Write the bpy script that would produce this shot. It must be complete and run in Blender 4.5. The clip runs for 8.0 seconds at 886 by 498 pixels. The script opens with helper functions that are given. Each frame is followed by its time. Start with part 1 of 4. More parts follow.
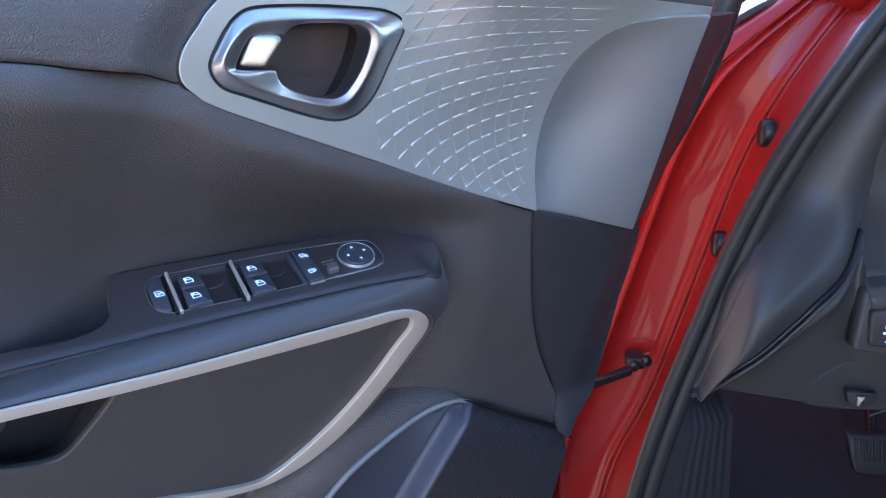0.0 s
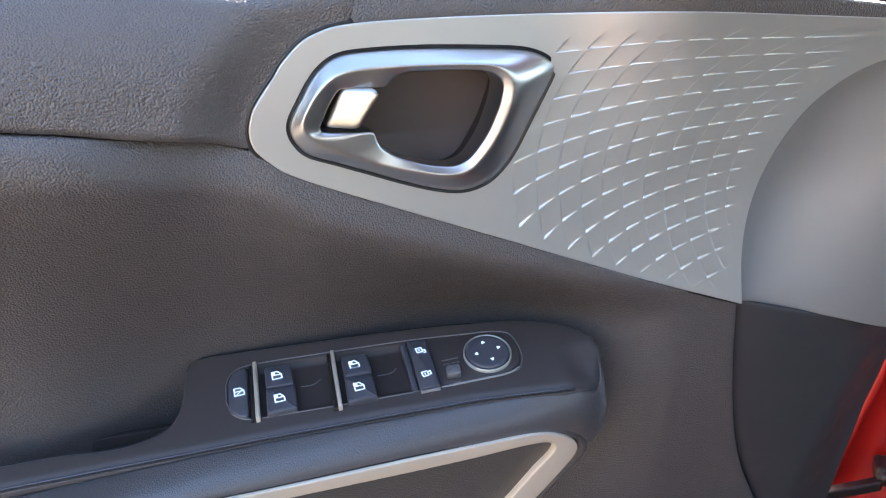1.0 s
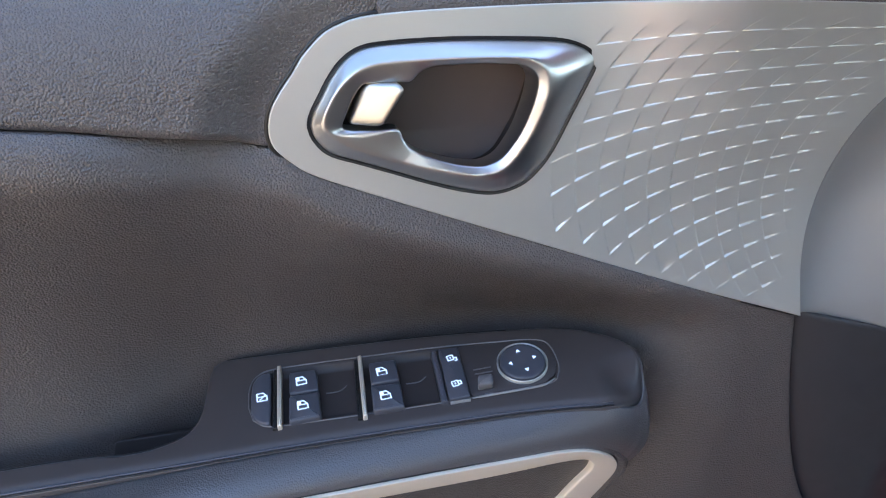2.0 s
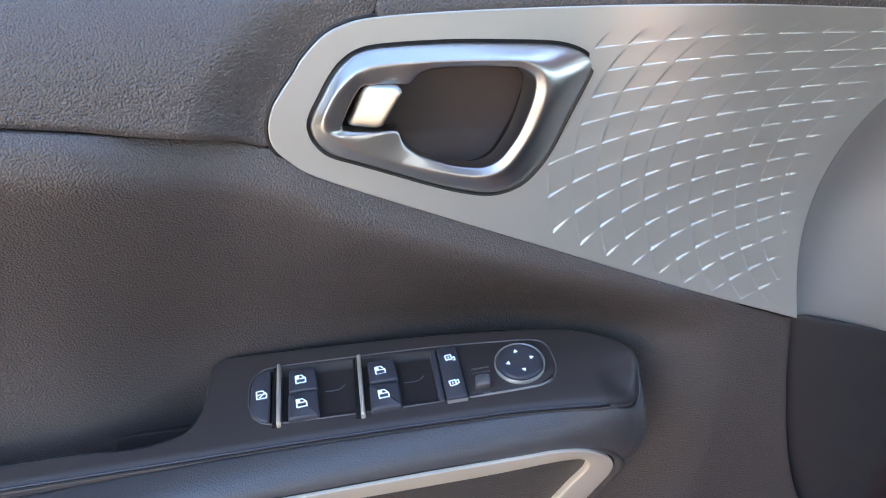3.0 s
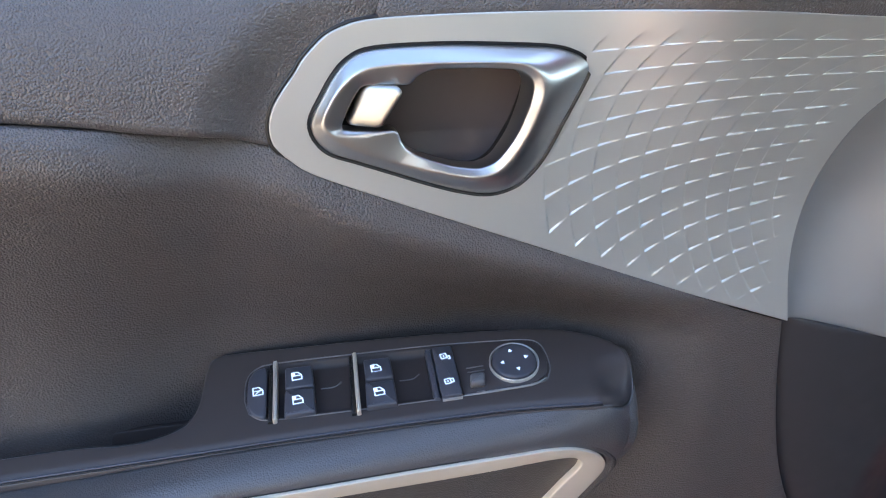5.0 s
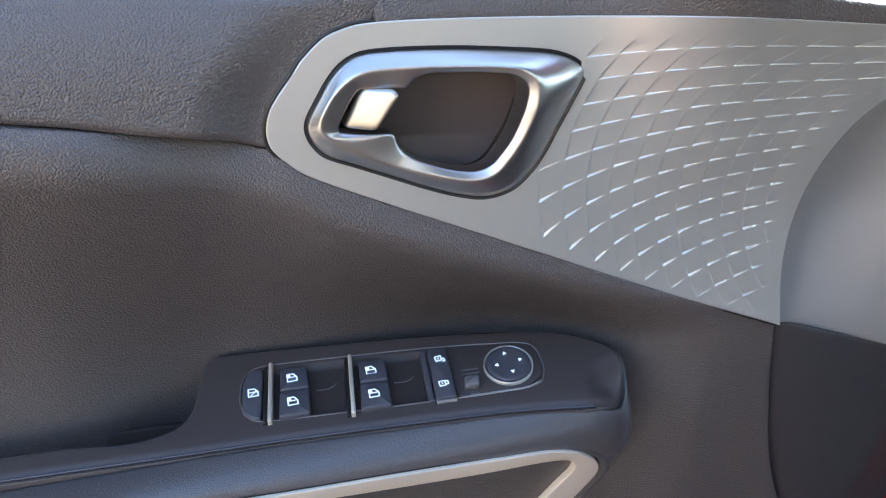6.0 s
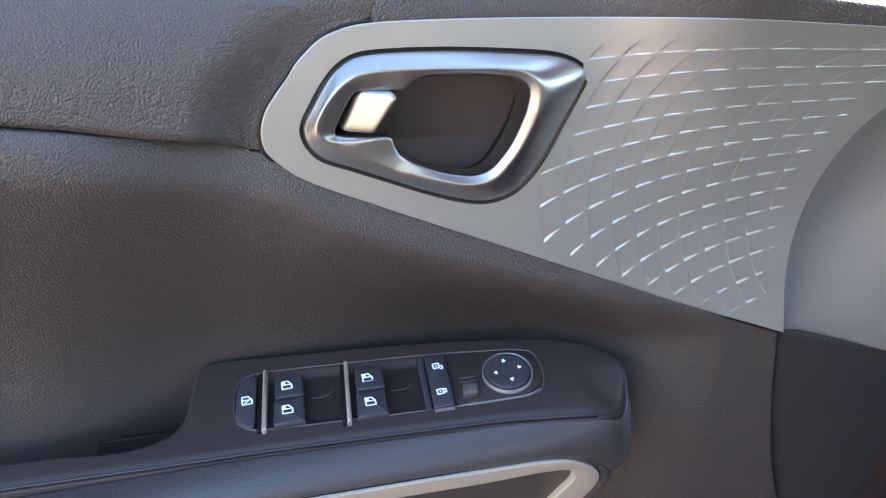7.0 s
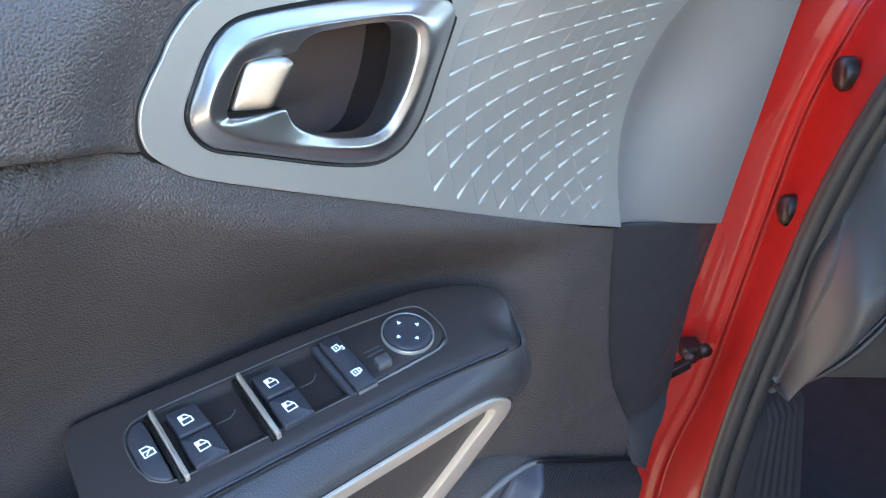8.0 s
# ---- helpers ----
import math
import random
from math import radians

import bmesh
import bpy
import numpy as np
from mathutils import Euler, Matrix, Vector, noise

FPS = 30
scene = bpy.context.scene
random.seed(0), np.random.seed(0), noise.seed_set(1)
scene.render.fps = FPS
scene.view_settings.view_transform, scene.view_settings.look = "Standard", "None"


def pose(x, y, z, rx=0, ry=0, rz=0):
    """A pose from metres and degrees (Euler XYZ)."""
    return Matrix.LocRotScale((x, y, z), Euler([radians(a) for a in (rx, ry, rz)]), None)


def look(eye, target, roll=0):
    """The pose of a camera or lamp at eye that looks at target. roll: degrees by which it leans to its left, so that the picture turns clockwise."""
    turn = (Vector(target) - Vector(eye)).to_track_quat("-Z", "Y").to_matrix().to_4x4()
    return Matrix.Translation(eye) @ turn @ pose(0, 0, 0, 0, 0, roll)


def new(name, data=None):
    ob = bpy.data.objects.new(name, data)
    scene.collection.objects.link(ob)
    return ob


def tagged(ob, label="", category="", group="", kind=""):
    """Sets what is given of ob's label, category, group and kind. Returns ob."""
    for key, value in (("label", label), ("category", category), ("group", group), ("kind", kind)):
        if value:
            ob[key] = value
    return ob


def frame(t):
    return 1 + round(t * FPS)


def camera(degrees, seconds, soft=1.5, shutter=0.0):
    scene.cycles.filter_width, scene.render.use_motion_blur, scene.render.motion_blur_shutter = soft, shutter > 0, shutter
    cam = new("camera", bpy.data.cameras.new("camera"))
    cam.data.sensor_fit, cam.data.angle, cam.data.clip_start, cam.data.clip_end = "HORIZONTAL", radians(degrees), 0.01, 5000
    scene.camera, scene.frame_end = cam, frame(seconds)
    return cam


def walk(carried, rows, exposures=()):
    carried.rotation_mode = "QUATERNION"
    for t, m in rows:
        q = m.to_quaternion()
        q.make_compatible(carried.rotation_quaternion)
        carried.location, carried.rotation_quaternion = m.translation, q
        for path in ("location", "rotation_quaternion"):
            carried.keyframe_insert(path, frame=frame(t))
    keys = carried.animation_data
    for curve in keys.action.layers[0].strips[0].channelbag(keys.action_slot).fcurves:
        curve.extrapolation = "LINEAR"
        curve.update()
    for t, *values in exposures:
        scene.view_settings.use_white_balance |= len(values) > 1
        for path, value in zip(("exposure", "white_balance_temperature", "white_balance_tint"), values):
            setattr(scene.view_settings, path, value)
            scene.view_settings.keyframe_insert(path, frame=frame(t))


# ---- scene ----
cam = camera(54.43, 8.0, soft=1.1)
# seconds, eye x y z, yaw, pitch, roll
PATH = [
    (0, 0.0093, 0.0023, 1.1559, -34.48, -17.85, 0.39),
    (0.3, 0.0637, 0.0495, 1.1718, -27.98, -18.83, 1.71),
    (0.5, 0.0941, 0.0693, 1.1717, -23.97, -18.54, 1.65),
    (1, 0.1480, 0.1127, 1.1802, -16.79, -19.25, -1.69),
    (1.5, 0.1658, 0.1342, 1.1776, -13.13, -19.76, -2.73),
    (3, 0.1750, 0.1293, 1.1796, -11.89, -19.77, -2.09),
    (3.5, 0.1735, 0.1224, 1.1798, -11.89, -19.64, -1.73),
    (4, 0.1719, 0.1215, 1.1811, -12.29, -19.62, -1.42),
    (4.5, 0.1712, 0.1257, 1.1799, -12.41, -19.66, -1.39),
    (6, 0.1706, 0.1213, 1.1791, -12.80, -19.21, -0.85),
    (6.5, 0.1707, 0.1212, 1.1775, -12.85, -19.13, -0.77),
    (7, 0.1714, 0.1309, 1.1779, -13.10, -19.10, -0.61),
    (7.5, 0.1523, 0.1538, 1.1694, -18.55, -19.68, -1.84),
    (7.8, 0.1014, 0.1961, 1.1745, -30.45, -22.49, -3.57),
    (8, 0.0594, 0.2194, 1.1818, -39.82, -23.84, -4.38),
]


def aim(x, y, z, yaw, pitch, roll):
    a, b = radians(yaw), radians(pitch)
    return look((x, y, z), (x - math.sin(a) * math.cos(b), y + math.cos(a) * math.cos(b), z + math.sin(b)), roll)


walk(cam, [(row[0], aim(*row[1:])) for row in PATH], [(0, 3.19, 5970, 14), (0.5, 3.27, 6170, 14), (1.0, 3.48, 7570, 14), (1.5, 3.30, 7370, 14), (3.2, 3.44, 7470, 14), (4.5, 3.43, 7470, 14), (6.2, 3.30, 7470, 14), (7.0, 3.26, 7470, 14), (7.5, 3.07, 6770, 4), (8, 3.66, 6670, 6)])

# ---- light ----
# Car axes: AHEAD is the way the car points, INWARD the way from the open door into the cabin.
AHEAD = Vector((0.611, 0.791, 0.0))
INWARD = Vector((0.791, -0.611, 0.0))
SUN_HEIGHT = 28.0
SUN_SIDE = (AHEAD * 0.93 + INWARD * 0.36).normalized()
world = bpy.data.worlds.new("sky")
scene.world = world
world.use_nodes = True
wn = world.node_tree.nodes
sky = wn.new("ShaderNodeTexSky")
sky.sky_type = "NISHITA"
sky.sun_disc = False
sky.sun_elevation = radians(SUN_HEIGHT)
sky.sun_rotation = math.atan2(SUN_SIDE.x, SUN_SIDE.y)
sky.ozone_density, sky.dust_density = 3.0, 0.4
world.node_tree.links.new(sky.outputs["Color"], wn["Background"].inputs["Color"])
wn["Background"].inputs["Strength"].default_value = 0.12
sun_data = bpy.data.lights.new("sun", "SUN")
sun_data.energy, sun_data.angle, sun_data.color = 4.5, radians(0.6), (1.0, 0.94, 0.86)
sun = new("sun", sun_data)
sun_way = (SUN_SIDE * math.cos(radians(SUN_HEIGHT)) + Vector((0, 0, math.sin(radians(SUN_HEIGHT)))))
sun.matrix_world = look(sun_way * 8, (0, 0, 0))


# ---- materials ----
def material(name, colour, rough=0.5, metal=0.0, coat=0.0, grain=None, bump=0.0, vary=0.15, vary_scale=18.0, rough_vary=0.1, glow=None, spec=0.5, kind="noise", bump_dist=0.0004, coat_rough=0.05):
    """Principled surface with large-scale colour variation, fine grain relief and uneven gloss."""
    m = bpy.data.materials.new(name)
    m.use_nodes = True
    nt = m.node_tree
    n, link = nt.nodes, nt.links.new
    b = n["Principled BSDF"]
    b.inputs["Roughness"].default_value = rough
    b.inputs["Metallic"].default_value = metal
    b.inputs["Coat Weight"].default_value = coat
    b.inputs["Coat Roughness"].default_value = coat_rough
    b.inputs["Specular IOR Level"].default_value = spec
    co = n.new("ShaderNodeTexCoord")
    big = n.new("ShaderNodeTexNoise")
    big.inputs["Scale"].default_value, big.inputs["Detail"].default_value = vary_scale, 6
    link(co.outputs["Object"], big.inputs["Vector"])
    mix = n.new("ShaderNodeMix")
    mix.data_type = "RGBA"
    mix.inputs["A"].default_value = (*[c * (1 - vary) for c in colour], 1)
    mix.inputs["B"].default_value = (*[min(1, c * (1 + vary)) for c in colour], 1)
    link(big.outputs["Fac"], mix.inputs["Factor"])
    link(mix.outputs["Result"], b.inputs["Base Color"])
    fine = n.new("ShaderNodeTexNoise")
    fine.inputs["Scale"].default_value, fine.inputs["Detail"].default_value = vary_scale * 9, 4
    link(co.outputs["Object"], fine.inputs["Vector"])
    span = n.new("ShaderNodeMapRange")
    span.inputs["To Min"].default_value, span.inputs["To Max"].default_value = max(0.02, rough - rough_vary), min(1, rough + rough_vary)
    link(fine.outputs["Fac"], span.inputs["Value"])
    link(span.outputs["Result"], b.inputs["Roughness"])
    if grain:
        if kind == "cells":
            tex = n.new("ShaderNodeTexVoronoi")
            tex.feature = "SMOOTH_F1"
            tex.inputs["Smoothness"].default_value = 0.3
            bend = n.new("ShaderNodeTexNoise")
            bend.inputs["Scale"].default_value = grain * 0.6
            link(co.outputs["Object"], bend.inputs["Vector"])
            add = n.new("ShaderNodeVectorMath")
            add.operation = "MULTIPLY_ADD"
            add.inputs[1].default_value = (0.28 / grain,) * 3
            link(bend.outputs["Color"], add.inputs[0])
            link(co.outputs["Object"], add.inputs[2])
            link(add.outputs["Vector"], tex.inputs["Vector"])
            out = tex.outputs["Distance"]
        else:
            tex = n.new("ShaderNodeTexNoise")
            tex.inputs["Detail"].default_value = 3
            link(co.outputs["Object"], tex.inputs["Vector"])
            out = tex.outputs["Fac"]
        tex.inputs["Scale"].default_value = grain
        bp = n.new("ShaderNodeBump")
        bp.invert = kind == "cells"
        bp.inputs["Strength"].default_value, bp.inputs["Distance"].default_value = bump, bump_dist
        link(out, bp.inputs["Height"])
        link(bp.outputs["Normal"], b.inputs["Normal"])
    if glow:
        b.inputs["Emission Color"].default_value, b.inputs["Emission Strength"].default_value = (*glow[:3], 1), glow[3]
    return m


LEATHER = material("grained_leatherette", (0.098, 0.086, 0.083), 0.36, spec=0.7, grain=880, bump=0.75, bump_dist=0.0009, kind="cells", vary=0.12, vary_scale=9)
INSERT = material("insert_leatherette", (0.082, 0.076, 0.074), 0.44, grain=900, bump=0.7, bump_dist=0.0005, kind="cells", vary=0.12, vary_scale=12)
PLASTIC = material("moulded_plastic", (0.07, 0.065, 0.065), 0.48, grain=2200, bump=0.25, bump_dist=0.0002, vary=0.12, vary_scale=8)
SATIN = material("satin_black_plastic", (0.064, 0.054, 0.054), 0.40, grain=2600, bump=0.12, bump_dist=0.0001, vary=0.1, vary_scale=14)
KEY = material("key_plastic", (0.072, 0.075, 0.092), 0.36, grain=2600, bump=0.1, bump_dist=0.0001, vary=0.08, vary_scale=40)
DARK_TRIM = material("matt_black_trim", (0.042, 0.041, 0.046), 0.5, grain=2200, bump=0.2, bump_dist=0.0002, vary=0.1, vary_scale=9)
WELL = material("well_black", (0.042, 0.034, 0.034), 0.5, vary=0.1)
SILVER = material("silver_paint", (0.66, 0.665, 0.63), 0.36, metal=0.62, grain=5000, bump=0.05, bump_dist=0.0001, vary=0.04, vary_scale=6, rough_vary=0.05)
# Darker and rougher than the handle panel's silver.
END_SILVER = material("darker_end_silver", (0.385, 0.385, 0.38), 0.46, metal=0.5, grain=5000, bump=0.05, bump_dist=0.0001, vary=0.04, vary_scale=6, rough_vary=0.05)
RIM_DARK = material("dark_grey_rim", (0.15, 0.145, 0.15), 0.4, vary=0.05)
# Dark plastic tinted blue in place of the sky it reflects.
HOLLOW = material("smooth_dark_sky_tint", (0.04, 0.048, 0.072), 0.45, grain=2600, bump=0.08, bump_dist=0.0001, vary=0.08, vary_scale=14)
# Pale grey carries the grille lip's sky highlight; pale switch edges share it.
RIM_GREY = material("lip_highlight_edge_grey", (0.28, 0.28, 0.29), 0.4, vary=0.05)
# Grille plastic made paler and bluer, for the sky light on its tilt.
BAND = material("smooth_grille_sky_lit", (0.088, 0.096, 0.130), 0.36, grain=2600, bump=0.1, bump_dist=0.0001, vary=0.08, vary_scale=14)
SILVER_TRIM = material("silver_strip_paint", (0.78, 0.70, 0.60), 0.42, metal=0.35, grain=4000, bump=0.05, bump_dist=0.0001, vary=0.05, vary_scale=10, rough_vary=0.05)
CHROME = material("satin_chrome", (0.60, 0.60, 0.60), 0.33, metal=1.0, vary=0.03, rough_vary=0.05, vary_scale=30)
MIRROR_CHROME = material("polished_chrome", (0.46, 0.44, 0.40), 0.34, metal=1.0, vary=0.02, rough_vary=0.03, vary_scale=30)
CUP = material("handle_cup_plastic", (0.120, 0.096, 0.096), 0.4, grain=1800, bump=0.2, bump_dist=0.0002, vary=0.1)
GLOW = material("lit_symbol", (0.35, 0.45, 0.6), 0.5, vary=0.02, glow=(0.34, 0.55, 1.0, 0.2))
RED = material("red_car_paint", (0.32, 0.011, 0.009), 0.5, metal=0.0, spec=0.25, coat=0.5, coat_rough=0.03, grain=3000, bump=0.02, bump_dist=0.0001, vary=0.06, vary_scale=5, rough_vary=0.05)
RUBBER = material("door_seal_rubber", (0.036, 0.035, 0.035), 0.45, grain=1500, bump=0.2, bump_dist=0.0002, vary=0.15)
BLACK = material("black_hardware", (0.012, 0.012, 0.013), 0.35, vary=0.2, vary_scale=60)
STEEL = material("zinc_steel", (0.5, 0.5, 0.5), 0.35, metal=1.0, vary=0.1, vary_scale=80)
DASH = material("dashboard_plastic", (0.080, 0.076, 0.073), 0.40, grain=1500, bump=0.35, bump_dist=0.0003, vary=0.1, vary_scale=7)
CARPET = material("footwell_carpet", (0.042, 0.045, 0.052), 0.95, grain=900, bump=0.8, bump_dist=0.001, vary=0.3, vary_scale=40)
HEADLINER = material("grey_headliner", (0.12, 0.12, 0.12), 0.9, grain=700, bump=0.3, vary=0.08)
GROUND = material("concrete_yard", (0.31, 0.26, 0.195), 0.85, grain=60, bump=0.5, bump_dist=0.004, vary=0.2, vary_scale=1.5)
ARM = material("armrest_leatherette", (0.085, 0.082, 0.086), 0.32, spec=0.9, grain=1080, bump=0.45, bump_dist=0.0005, kind="cells", vary=0.06, vary_scale=9, rough_vary=0.02)
MESHCLOTH = material("speaker_mesh", (0.06, 0.06, 0.068), 0.42, vary=0.1, vary_scale=20)
def add_holes(m, pitch, radius, dark):
    """Rows of round holes, pitch metres apart in x and z."""
    nt = m.node_tree
    n, link = nt.nodes, nt.links.new
    b = n["Principled BSDF"]
    co = n.new("ShaderNodeTexCoord")
    scale = n.new("ShaderNodeVectorMath")
    scale.operation = "SCALE"
    scale.inputs["Scale"].default_value = 1 / pitch
    link(co.outputs["Object"], scale.inputs[0])
    fr = n.new("ShaderNodeVectorMath")
    fr.operation = "FRACTION"
    link(scale.outputs["Vector"], fr.inputs[0])
    mid = n.new("ShaderNodeVectorMath")
    mid.operation = "SUBTRACT"
    mid.inputs[1].default_value = (0.5, 0.5, 0.5)
    link(fr.outputs["Vector"], mid.inputs[0])
    flat = n.new("ShaderNodeVectorMath")
    flat.operation = "MULTIPLY"
    flat.inputs[1].default_value = (1, 0, 1)
    link(mid.outputs["Vector"], flat.inputs[0])
    size = n.new("ShaderNodeVectorMath")
    size.operation = "LENGTH"
    link(flat.outputs["Vector"], size.inputs[0])
    step = n.new("ShaderNodeMapRange")
    step.inputs["From Min"].default_value, step.inputs["From Max"].default_value = radius - 0.08, radius + 0.08
    link(size.outputs["Value"], step.inputs["Value"])
    old = b.inputs["Base Color"].links[0].from_socket
    mix = n.new("ShaderNodeMix")
    mix.data_type = "RGBA"
    mix.inputs["A"].default_value = (*dark, 1)
    link(step.outputs["Result"], mix.inputs["Factor"])
    link(old, mix.inputs["B"])
    link(mix.outputs["Result"], b.inputs["Base Color"])
    bp = n.new("ShaderNodeBump")
    bp.inputs["Strength"].default_value, bp.inputs["Distance"].default_value = 0.8, 0.0008
    link(step.outputs["Result"], bp.inputs["Height"])
    link(bp.outputs["Normal"], b.inputs["Normal"])


add_holes(MESHCLOTH, 0.0024, 0.33, (0.004, 0.004, 0.004))


# ---- shape helpers ----
def thing(name, base, label, category, kind="", group=""):
    ob = new(name)
    ob.location = base
    ob.empty_display_size = 0.05
    return tagged(ob, label, category, group, kind)


def as_mesh(name, verts, faces, mats, index=None, smooth=True):
    me = bpy.data.meshes.new(name)
    me.from_pydata(np.array(verts, float).tolist(), [], faces)
    for m in (mats if isinstance(mats, (list, tuple)) else [mats]):
        me.materials.append(m)
    me.polygons.foreach_set("use_smooth", [smooth] * len(me.polygons))
    if index is not None:
        me.polygons.foreach_set("material_index", index)
    me.validate()
    me.update()
    return me


def part(name, me, parent, label=""):
    """Links a mesh, given in world metres, under a thing or a part."""
    ob = new(name, me)
    ob.parent = parent
    if parent.type == "EMPTY":
        ob.matrix_parent_inverse = Matrix.Translation(parent.location).inverted()
    return tagged(ob, label)


def spline(points, n):
    """n points evenly along a Catmull-Rom curve through the given ones."""
    p = np.array(points, float)
    ext = np.vstack([2 * p[0] - p[1], p, 2 * p[-1] - p[-2]])
    out = []
    for i in range(1, len(ext) - 2):
        a, b, c, d = ext[i - 1], ext[i], ext[i + 1], ext[i + 2]
        for s in np.linspace(0, 1, 24, endpoint=False):
            out.append(0.5 * (2 * b + (c - a) * s + (2 * a - 5 * b + 4 * c - d) * s**2 + (3 * b - a - 3 * c + d) * s**3))
    out.append(ext[-2])
    return even(np.array(out), n)


def even(p, n):
    d = np.r_[0, np.cumsum(np.linalg.norm(np.diff(p, axis=0), axis=1))]
    s = np.linspace(0, d[-1], n)
    return np.stack([np.interp(s, d, p[:, k]) for k in range(p.shape[1])], 1)


def ease(x, a, b):
    s = np.clip((np.asarray(x, float) - a) / (b - a), 0, 1)
    return s * s * (3 - 2 * s)


def coons(bottom, top, left, right):
    """A grid between four curves: bottom and top run left to right, left and right run upwards."""
    nu, nv = len(bottom), len(left)
    u, v = np.linspace(0, 1, nu)[:, None, None], np.linspace(0, 1, nv)[None, :, None]
    B, T, L, R = bottom[:, None], top[:, None], left[None], right[None]
    return (1 - v) * B + v * T + (1 - u) * L + u * R - ((1 - u) * (1 - v) * B[:1] + u * (1 - v) * B[-1:] + (1 - u) * v * T[:1] + u * v * T[-1:])


def sheet(name, grid, mats, skirt=(0.0, 0.004, 0.0), edge=0.0008, keep=None, close=False, hard=False):
    """A mesh from a grid of places, with a rounded rim turned back by the vector skirt all round."""
    nu, nv = grid.shape[:2]
    verts = [p for p in grid.reshape(-1, 3)]
    idx = np.arange(nu * nv).reshape(nu, nv)
    quads = np.stack([idx[:-1, :-1], idx[1:, :-1], idx[1:, 1:], idx[:-1, 1:]], -1).reshape(-1, 4)
    if keep is not None:
        mid = ((grid[:-1, :-1] + grid[1:, 1:]) / 2).reshape(-1, 3)
        quads = quads[keep(mid[:, 0], mid[:, 1], mid[:, 2])]
    faces = quads.tolist()
    if skirt is not None:
        ring = list(idx[:, 0]) + list(idx[-1, 1:]) + list(idx[-2::-1, -1]) + list(idx[0, -2:0:-1])
        P = np.array([verts[i] for i in ring])
        sk = np.array(skirt, float)
        back = sk / np.linalg.norm(sk)
        tan = np.roll(P, -1, 0) - np.roll(P, 1, 0)
        out = np.cross(tan, back)
        out /= np.linalg.norm(out, axis=1)[:, None] + 1e-12
        if ((P - P.mean(0)) * out).sum() < 0:
            out = -out
        last = ring
        if hard:
            last = list(range(len(verts), len(verts) + len(ring)))
            verts += list(P)
        rim = np.broadcast_to(np.asarray(edge(P) if callable(edge) else edge, float), (len(P),))[:, None]
        for o, s in ((0.7, 0.3), (1.0, 1.0), (1.0, None)):
            row = P + out * o * rim + (back * s * rim if s is not None else sk)
            start = len(verts)
            verts += list(row)
            now = list(range(start, start + len(ring)))
            for a in range(len(ring)):
                b = (a + 1) % len(ring)
                faces.append((last[a], now[a], now[b], last[b]))
            last = now
        if close:
            faces.append(tuple(last))
    return as_mesh(name, verts, faces, mats)


def loft(name, rings, mats, closed=True, cap0=False, cap1=False, smooth=True):
    """Skin between rings of as many points each."""
    n = len(rings[0])
    verts = [p for r in rings for p in r]
    faces = []
    for k in range(len(rings) - 1):
        for a in range(n if closed else n - 1):
            b = (a + 1) % n
            faces.append((k * n + a, k * n + b, (k + 1) * n + b, (k + 1) * n + a))
    if cap0:
        faces.append(tuple(range(n - 1, -1, -1)))
    if cap1:
        faces.append(tuple(range((len(rings) - 1) * n, len(rings) * n)))
    return as_mesh(name, verts, faces, mats, smooth=smooth)


def rounded(poly, r, n=5):
    """A polygon with rounded corners."""
    p = [Vector(q) for q in poly]
    rr = r if isinstance(r, (list, tuple)) else [r] * len(p)
    out = []
    for i, b in enumerate(p):
        a, c = p[i - 1], p[(i + 1) % len(p)]
        d0, d1 = (a - b), (c - b)
        k = min(rr[i], 0.48 * d0.length, 0.48 * d1.length)
        s, e = b + d0.normalized() * k, b + d1.normalized() * k
        for t in np.linspace(0, 1, n):
            out.append(tuple(s * (1 - t) ** 2 + b * 2 * t * (1 - t) + e * t * t))
    return np.array(out)


def inset(poly, d):
    """The polygon moved inwards by d."""
    p = np.array(poly, float)
    t = np.roll(p, -1, 0) - np.roll(p, 1, 0)
    nrm = np.stack([t[:, 1], -t[:, 0]], 1)
    nrm /= np.linalg.norm(nrm, axis=1)[:, None] + 1e-12
    if ((p - p.mean(0)) * nrm).sum() < 0:
        nrm = -nrm
    return p - nrm * d


def solid(name, poly, place, h0, h1, bevel, mats, top=None):
    """A block on an outline, from height h0 to h1, with a rounded upper edge; place(a, b, h) gives the world place."""
    rings = []
    for d, h in ((0, h0), (0, h1 - bevel), (0.3 * bevel, h1 - 0.3 * bevel), (bevel, h1)):
        q = inset(poly, d) if d else np.array(poly)
        rings.append([place(a, b, h + (top(a, b) if top and h > h0 else 0)) for a, b in q])
    return loft(name, rings, mats, cap0=True, cap1=True)


def tube(name, line, radius, mats, n=10, squash=1.0, cap=True):
    """A round rod along a line; radius may be a list."""
    p = np.array(line, float)
    rad = np.broadcast_to(np.array(radius, float), (len(p),))
    rings = []
    steep = abs(p[-1, 2] - p[0, 2]) > 0.7 * np.linalg.norm(p[-1] - p[0])
    side = Vector((1, 0, 0)) if steep else Vector((0, 0, 1))
    for i in range(len(p)):
        t = Vector(p[min(i + 1, len(p) - 1)] - p[max(i - 1, 0)]).normalized()
        a = t.cross(side).normalized()
        b = t.cross(a)
        rings.append([tuple(Vector(p[i]) + a * math.cos(w) * rad[i] + b * math.sin(w) * rad[i] * squash) for w in np.linspace(0, 2 * math.pi, n, endpoint=False)])
    return loft(name, rings, mats, cap0=cap, cap1=cap)


